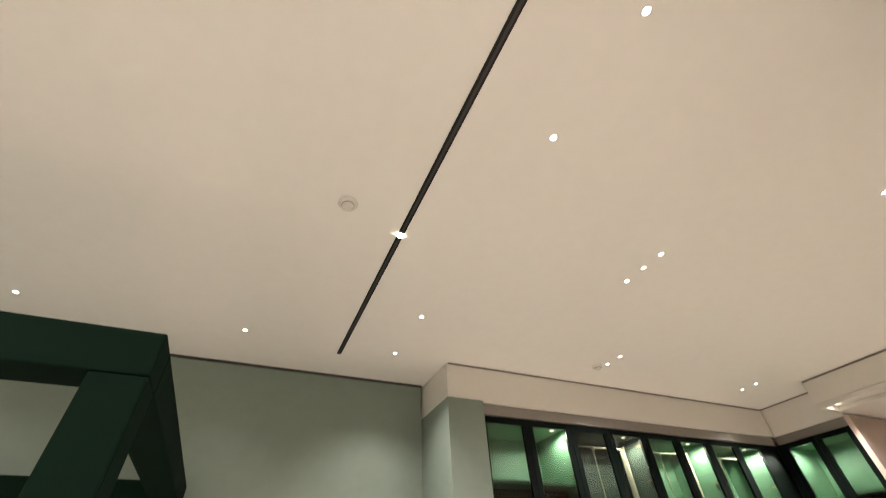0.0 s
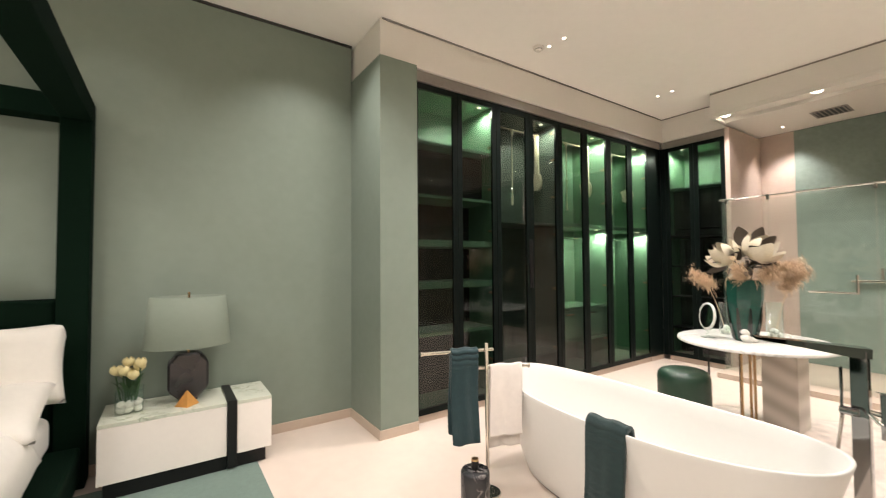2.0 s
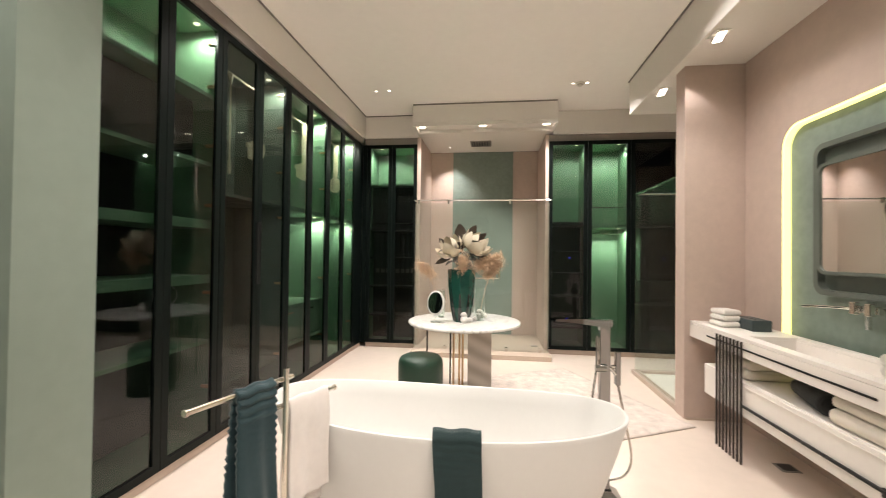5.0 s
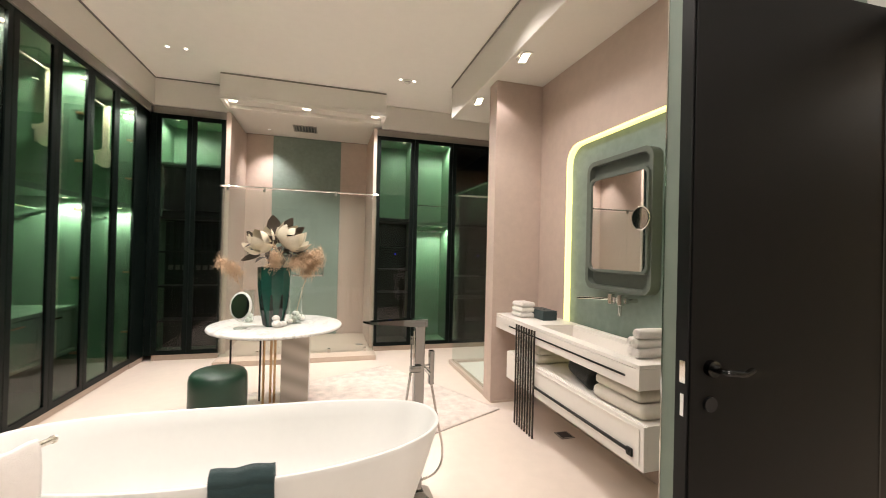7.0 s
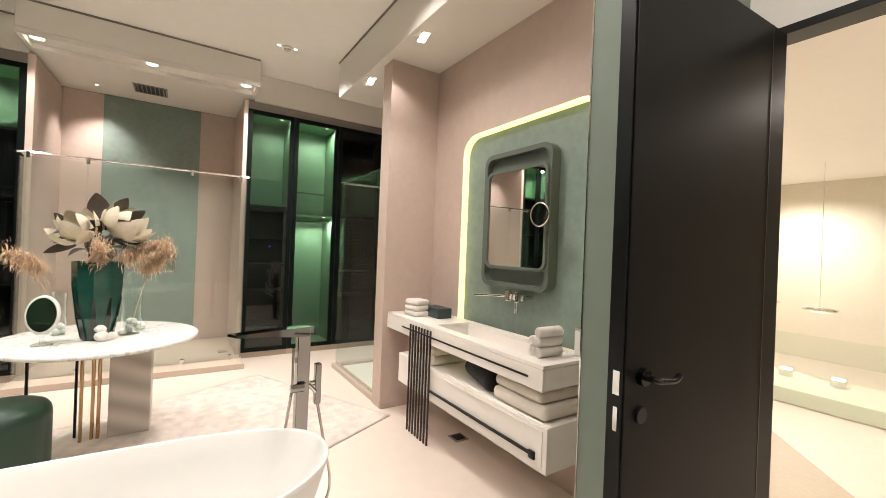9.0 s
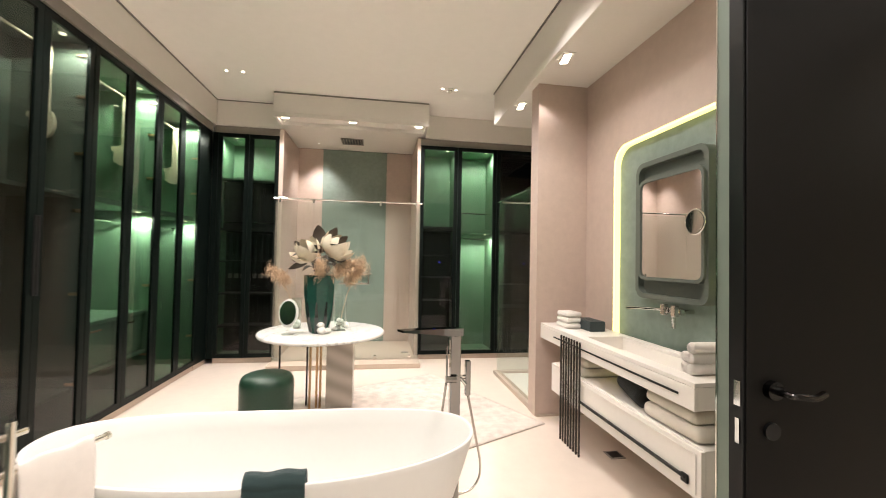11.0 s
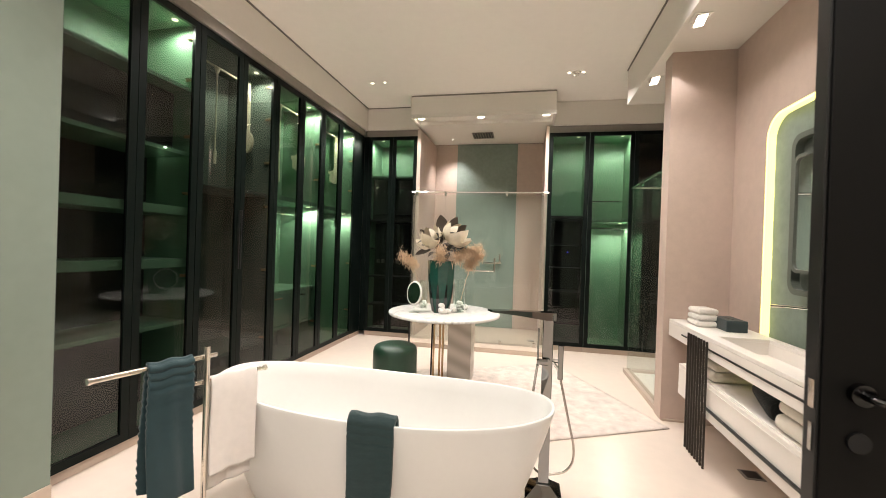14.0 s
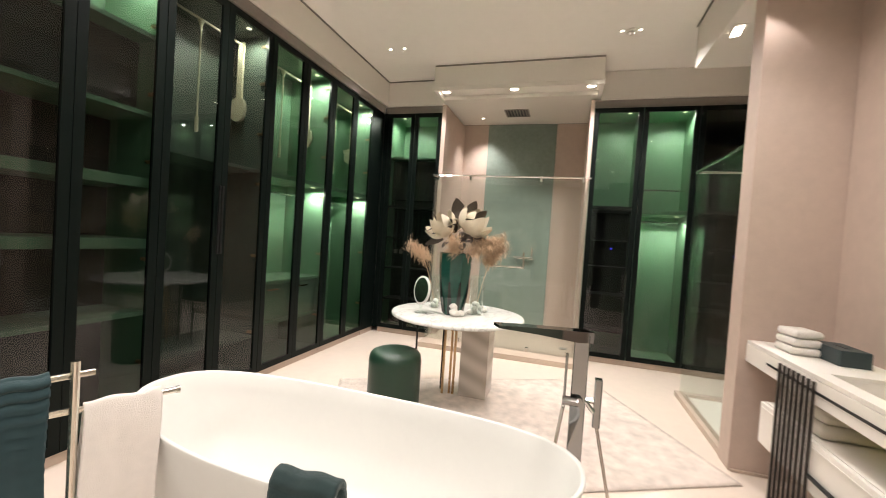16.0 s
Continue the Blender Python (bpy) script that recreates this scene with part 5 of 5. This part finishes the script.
part("base", box((NX0 + 0.03, NY0 + 0.02, 0.006), (0.575, NY1, 0.104), 0.0, box((0.640, NY0 + 0.02, 0.006), (NX1 - 0.04, NY1, 0.104))), M_BLACK, ns, "black recessed base")
lp = thing("table_lamp", pose(0.345, 3.68, 0.48), "table lamp with a faceted crystal base and sage shade", "lamp")
hexa = [(-0.055, 0.012), (0.055, 0.012), (0.128, 0.085), (0.128, 0.275), (0.07, 0.345), (-0.07, 0.345), (-0.128, 0.275), (-0.128, 0.085)]
bm = slab_xz(hexa, -0.065, 0.065)
bmesh.ops.bevel(bm, geom=list(bm.edges), offset=0.016, segments=1, affect="EDGES")
part("base", bm, M_SMOKE, lp, "smoked faceted crystal")
part("foot", box((-0.06, -0.045, -0.0), (0.06, 0.045, 0.012), 0.002), M_SMOKE, lp)
part("stem", rod((0, 0, 0.345), (0, 0, 0.76), 0.007), M_BRASS, lp)
bm = lathe([(0.278, 0.395), (0.245, 0.755), (0.240, 0.755), (0.273, 0.395)], 48, squash=(1, 0.7), closed=False)
part("shade", bm, M_SHADE, lp, "sage green tapered drum shade", True)
part("finial", rod((0, 0, 0.755), (0, 0, 0.785), 0.008), M_BRASS, lp)
ag = thing("amber_ornament", pose(0.335, 3.535, 0.48), "small amber wooden pyramid", "ornament")
bm = bmesh.new()
bmesh.ops.create_cone(bm, cap_ends=True, segments=4, radius1=0.075, radius2=0.004, depth=0.10, matrix=Matrix.Translation((0, 0, 0.05)))
part("pyramid", bm, M_AMBER, ag)
fv = thing("flower_vase", pose(0.01, 3.60, 0.48), "square clear vase with white stones", "vase")
for s in (-1, 1):
    part("glass_side", box((-0.075, s * 0.056, 0), (0.075, s * 0.060, 0.16)), M_CLEAR, fv)
    part("glass_side", box((s * 0.071, -0.0555, 0), (s * 0.075, 0.0555, 0.16)), M_CLEAR, fv)
for i in range(9):
    bm = bmesh.new()
    bmesh.ops.create_icosphere(bm, subdivisions=2, radius=0.026)
    for q in bm.verts:
        q.co *= 1 + 0.3 * noise.noise(q.co * 30 + Vector((i, 1, 0)))
    ob = part("pebble", bm, M_STONE, fv, "", True)
    ob.location = (-0.045 + 0.045 * (i % 3), -0.03 + 0.03 * ((i // 3) % 2), 0.028 + 0.035 * (i // 5))
rnd = random.Random(3)
for k in range(9):
    a = k * 0.7
    x, y, z = 0.015 + 0.085 * math.cos(a) * rnd.uniform(0.4, 1), 3.59 + 0.05 * math.sin(a), 0.48 + rnd.uniform(0.21, 0.31)
    tl = thing("tulip", pose(x, y, z), "pale yellow tulip on a green stem", "flower", "yellow tulips")
    part("stem", tube(bezier([((0.01 - x) * 0.5, (3.6 - y) * 0.5, 0.52 - z), ((0.01 - x) * 0.15, 0, 0.66 - z), (0, 0, 0)], 6), 0.005, n=6), M_GLEAF, tl)
    for j in range(6):
        b = j * math.pi / 3
        part("petal", leaf(bmesh.new(), (0.004 * math.cos(b), 0.004 * math.sin(b), 0), (0.026 * math.cos(b), 0.026 * math.sin(b), 0.068), 0.022, -0.28, 5), M_YPETAL, tl, "", True)
    part("leaf", leaf(bmesh.new(), ((0.01 - x) * 0.5, (3.6 - y) * 0.5, 0.58 - z), (0.03 * math.cos(a), 0.03 * math.sin(a), -0.03), 0.018, 0.1), M_GLEAF, tl, "", True)
r2 = thing("bedside_rug", pose(0, 0, 0), "sage green rug under the bed and nightstand", "rug")
part("woven_top", box((-2.9, 0.9, 0.001), (0.78, 3.60, 0.006), 0.002), M_RUGG, r2)

# ---- ceiling fixtures ----


def downlight(x, y, z, r=0.0155, label="small recessed ceiling downlight, lit"):
    d = thing("downlight", pose(x, y, z), label, "downlight", "ceiling downlights")
    part("ring", lathe([(r, 0.0), (r + 0.007, -0.003), (r + 0.008, 0.0)], 24, closed=False), M_TRIMW, d)
    part("lens", lathe([(0.002, -0.001), (r, -0.001), (r, 0.0)], 24), M_BULB, d)


# the added fill lamps out of view get fixtures too
for dx, dy, dw in DOWNLIGHTS_AND_FILL:
    downlight(dx, dy, CEIL)
for sx in (2.55, 3.62, 4.70):
    wl = thing("washer_light", pose(sx, -0.47, 3.199), "lit square tilting spotlight in the bulkhead soffit", "spotlight", "bulkhead spotlights")
    part("frame", slab_xz(rounded_rect(-0.075, 0.075, -0.06, 0.06, 0.004, 2), -0.005, 0.0, hole=rounded_rect(-0.062, 0.062, -0.047, 0.047, 0.003, 2)), M_TRIMW, wl).matrix_basis = pose(0, 0, -0.0055, 90, 0, 0)
    hd = part("head", box((-0.055, -0.040, -0.004), (0.055, 0.040, 0.004), 0.002), M_TRIMW, wl)
    hd.matrix_basis = pose(0.0, 0, -0.024, -12, 22, 0)
    part("lens", box((-0.048, -0.034, -0.0065), (0.048, 0.034, -0.0045)), M_BULB, hd)
for sy in (2.32, 1.43, 0.52):
    downlight(6.14, sy, 3.338, 0.05)
downlight(7.15, 2.02, 3.292)
sl = thing("ceiling_track", pose(0, 0, 0), "black recessed linear ceiling track", "track light")
part("channel", box((0.676, -0.9, CEIL - 0.006), (0.714, 3.41, CEIL + 0.001), 0.001), M_BLACK, sl)
part("slot", box((0.688, -0.89, CEIL - 0.010), (0.702, 3.40, CEIL - 0.006)), M_GAP, sl)
part("track_spot", lathe([(0.002, -0.012), (0.024, -0.012), (0.024, 0.0)], 20, at=(0.695, 1.70, CEIL)), M_BULB, sl, "lit spot insert")
for x, y in ((0.326, 1.555), (3.249, 2.86), (5.45, 0.205)):
    sd = thing("smoke_detector", pose(x, y, CEIL), "white round smoke detector on the ceiling", "smoke detector", "smoke detectors")
    part("base", lathe([(0.055, 0.0), (0.055, -0.012), (0.050, -0.02)], 32), M_TRIMW, sd)
    part("cap", lathe([(0.034, -0.02), (0.034, -0.028), (0.022, -0.042), (0.004, -0.044)], 28), M_TRIMW, sd)
    part("slots", lathe([(0.036, -0.0205), (0.036, -0.026)], 28), M_GREY, sd)

# ---- hall furniture seen through the doorway ----
gt = thing("hall_display", pose(2.25, -4.75, 0), "long pale glass display ledge with small uplights", "display ledge")
part("ledge", box((-1.4, -0.45, 0), (1.6, 0.45, 0.16), 0.01), M_HALLW, gt)
part("glass_guard", box((-1.4, 0.46, 0.0), (1.6, 0.468, 0.75)), M_CLEAR, gt)
for k in range(6):
    u = thing("uplight", pose(1.2 + 0.45 * k, -4.9, 0.16), "small lit chrome uplight on the ledge", "lamp", "uplights")
    part("cup", lathe([(0.065, 0), (0.07, 0.08), (0.06, 0.08)], 20), M_CHROME, u)
    part("lens", lathe([(0.002, 0.0805), (0.058, 0.084)], 20), M_BULB, u)
for px, py, pz in ((2.72, -4.6, 1.02), (2.45, -5.6, 0.90)):
    pn = thing("pendant_lamp", pose(px, py, pz), "chrome disc pendant lamp, lit, in the hall", "lamp", "hall pendants")
    part("disc", lathe([(0.02, 0.05), (0.10, 0.045), (0.17, 0.02), (0.172, 0.0), (0.10, -0.012)], 32), M_CHROME, pn, "", True)
    part("lens", lathe([(0.002, -0.02), (0.06, -0.018), (0.062, -0.0125)], 24), M_BULB, pn)
    part("cord", rod((0, 0, 0.05), (0, 0, 2.75 - pz), 0.003, n=8), M_CHROME, pn)
hr = thing("hall_carpet", pose(2.52, -2.80, 0, 0, 0, -48), "tan brown low carpet on the hall floor", "rug")
part("woven_top", box((-1.2, -0.6, 0.0), (1.2, 0.6, 0.008), 0.003), M_HALLF, hr)
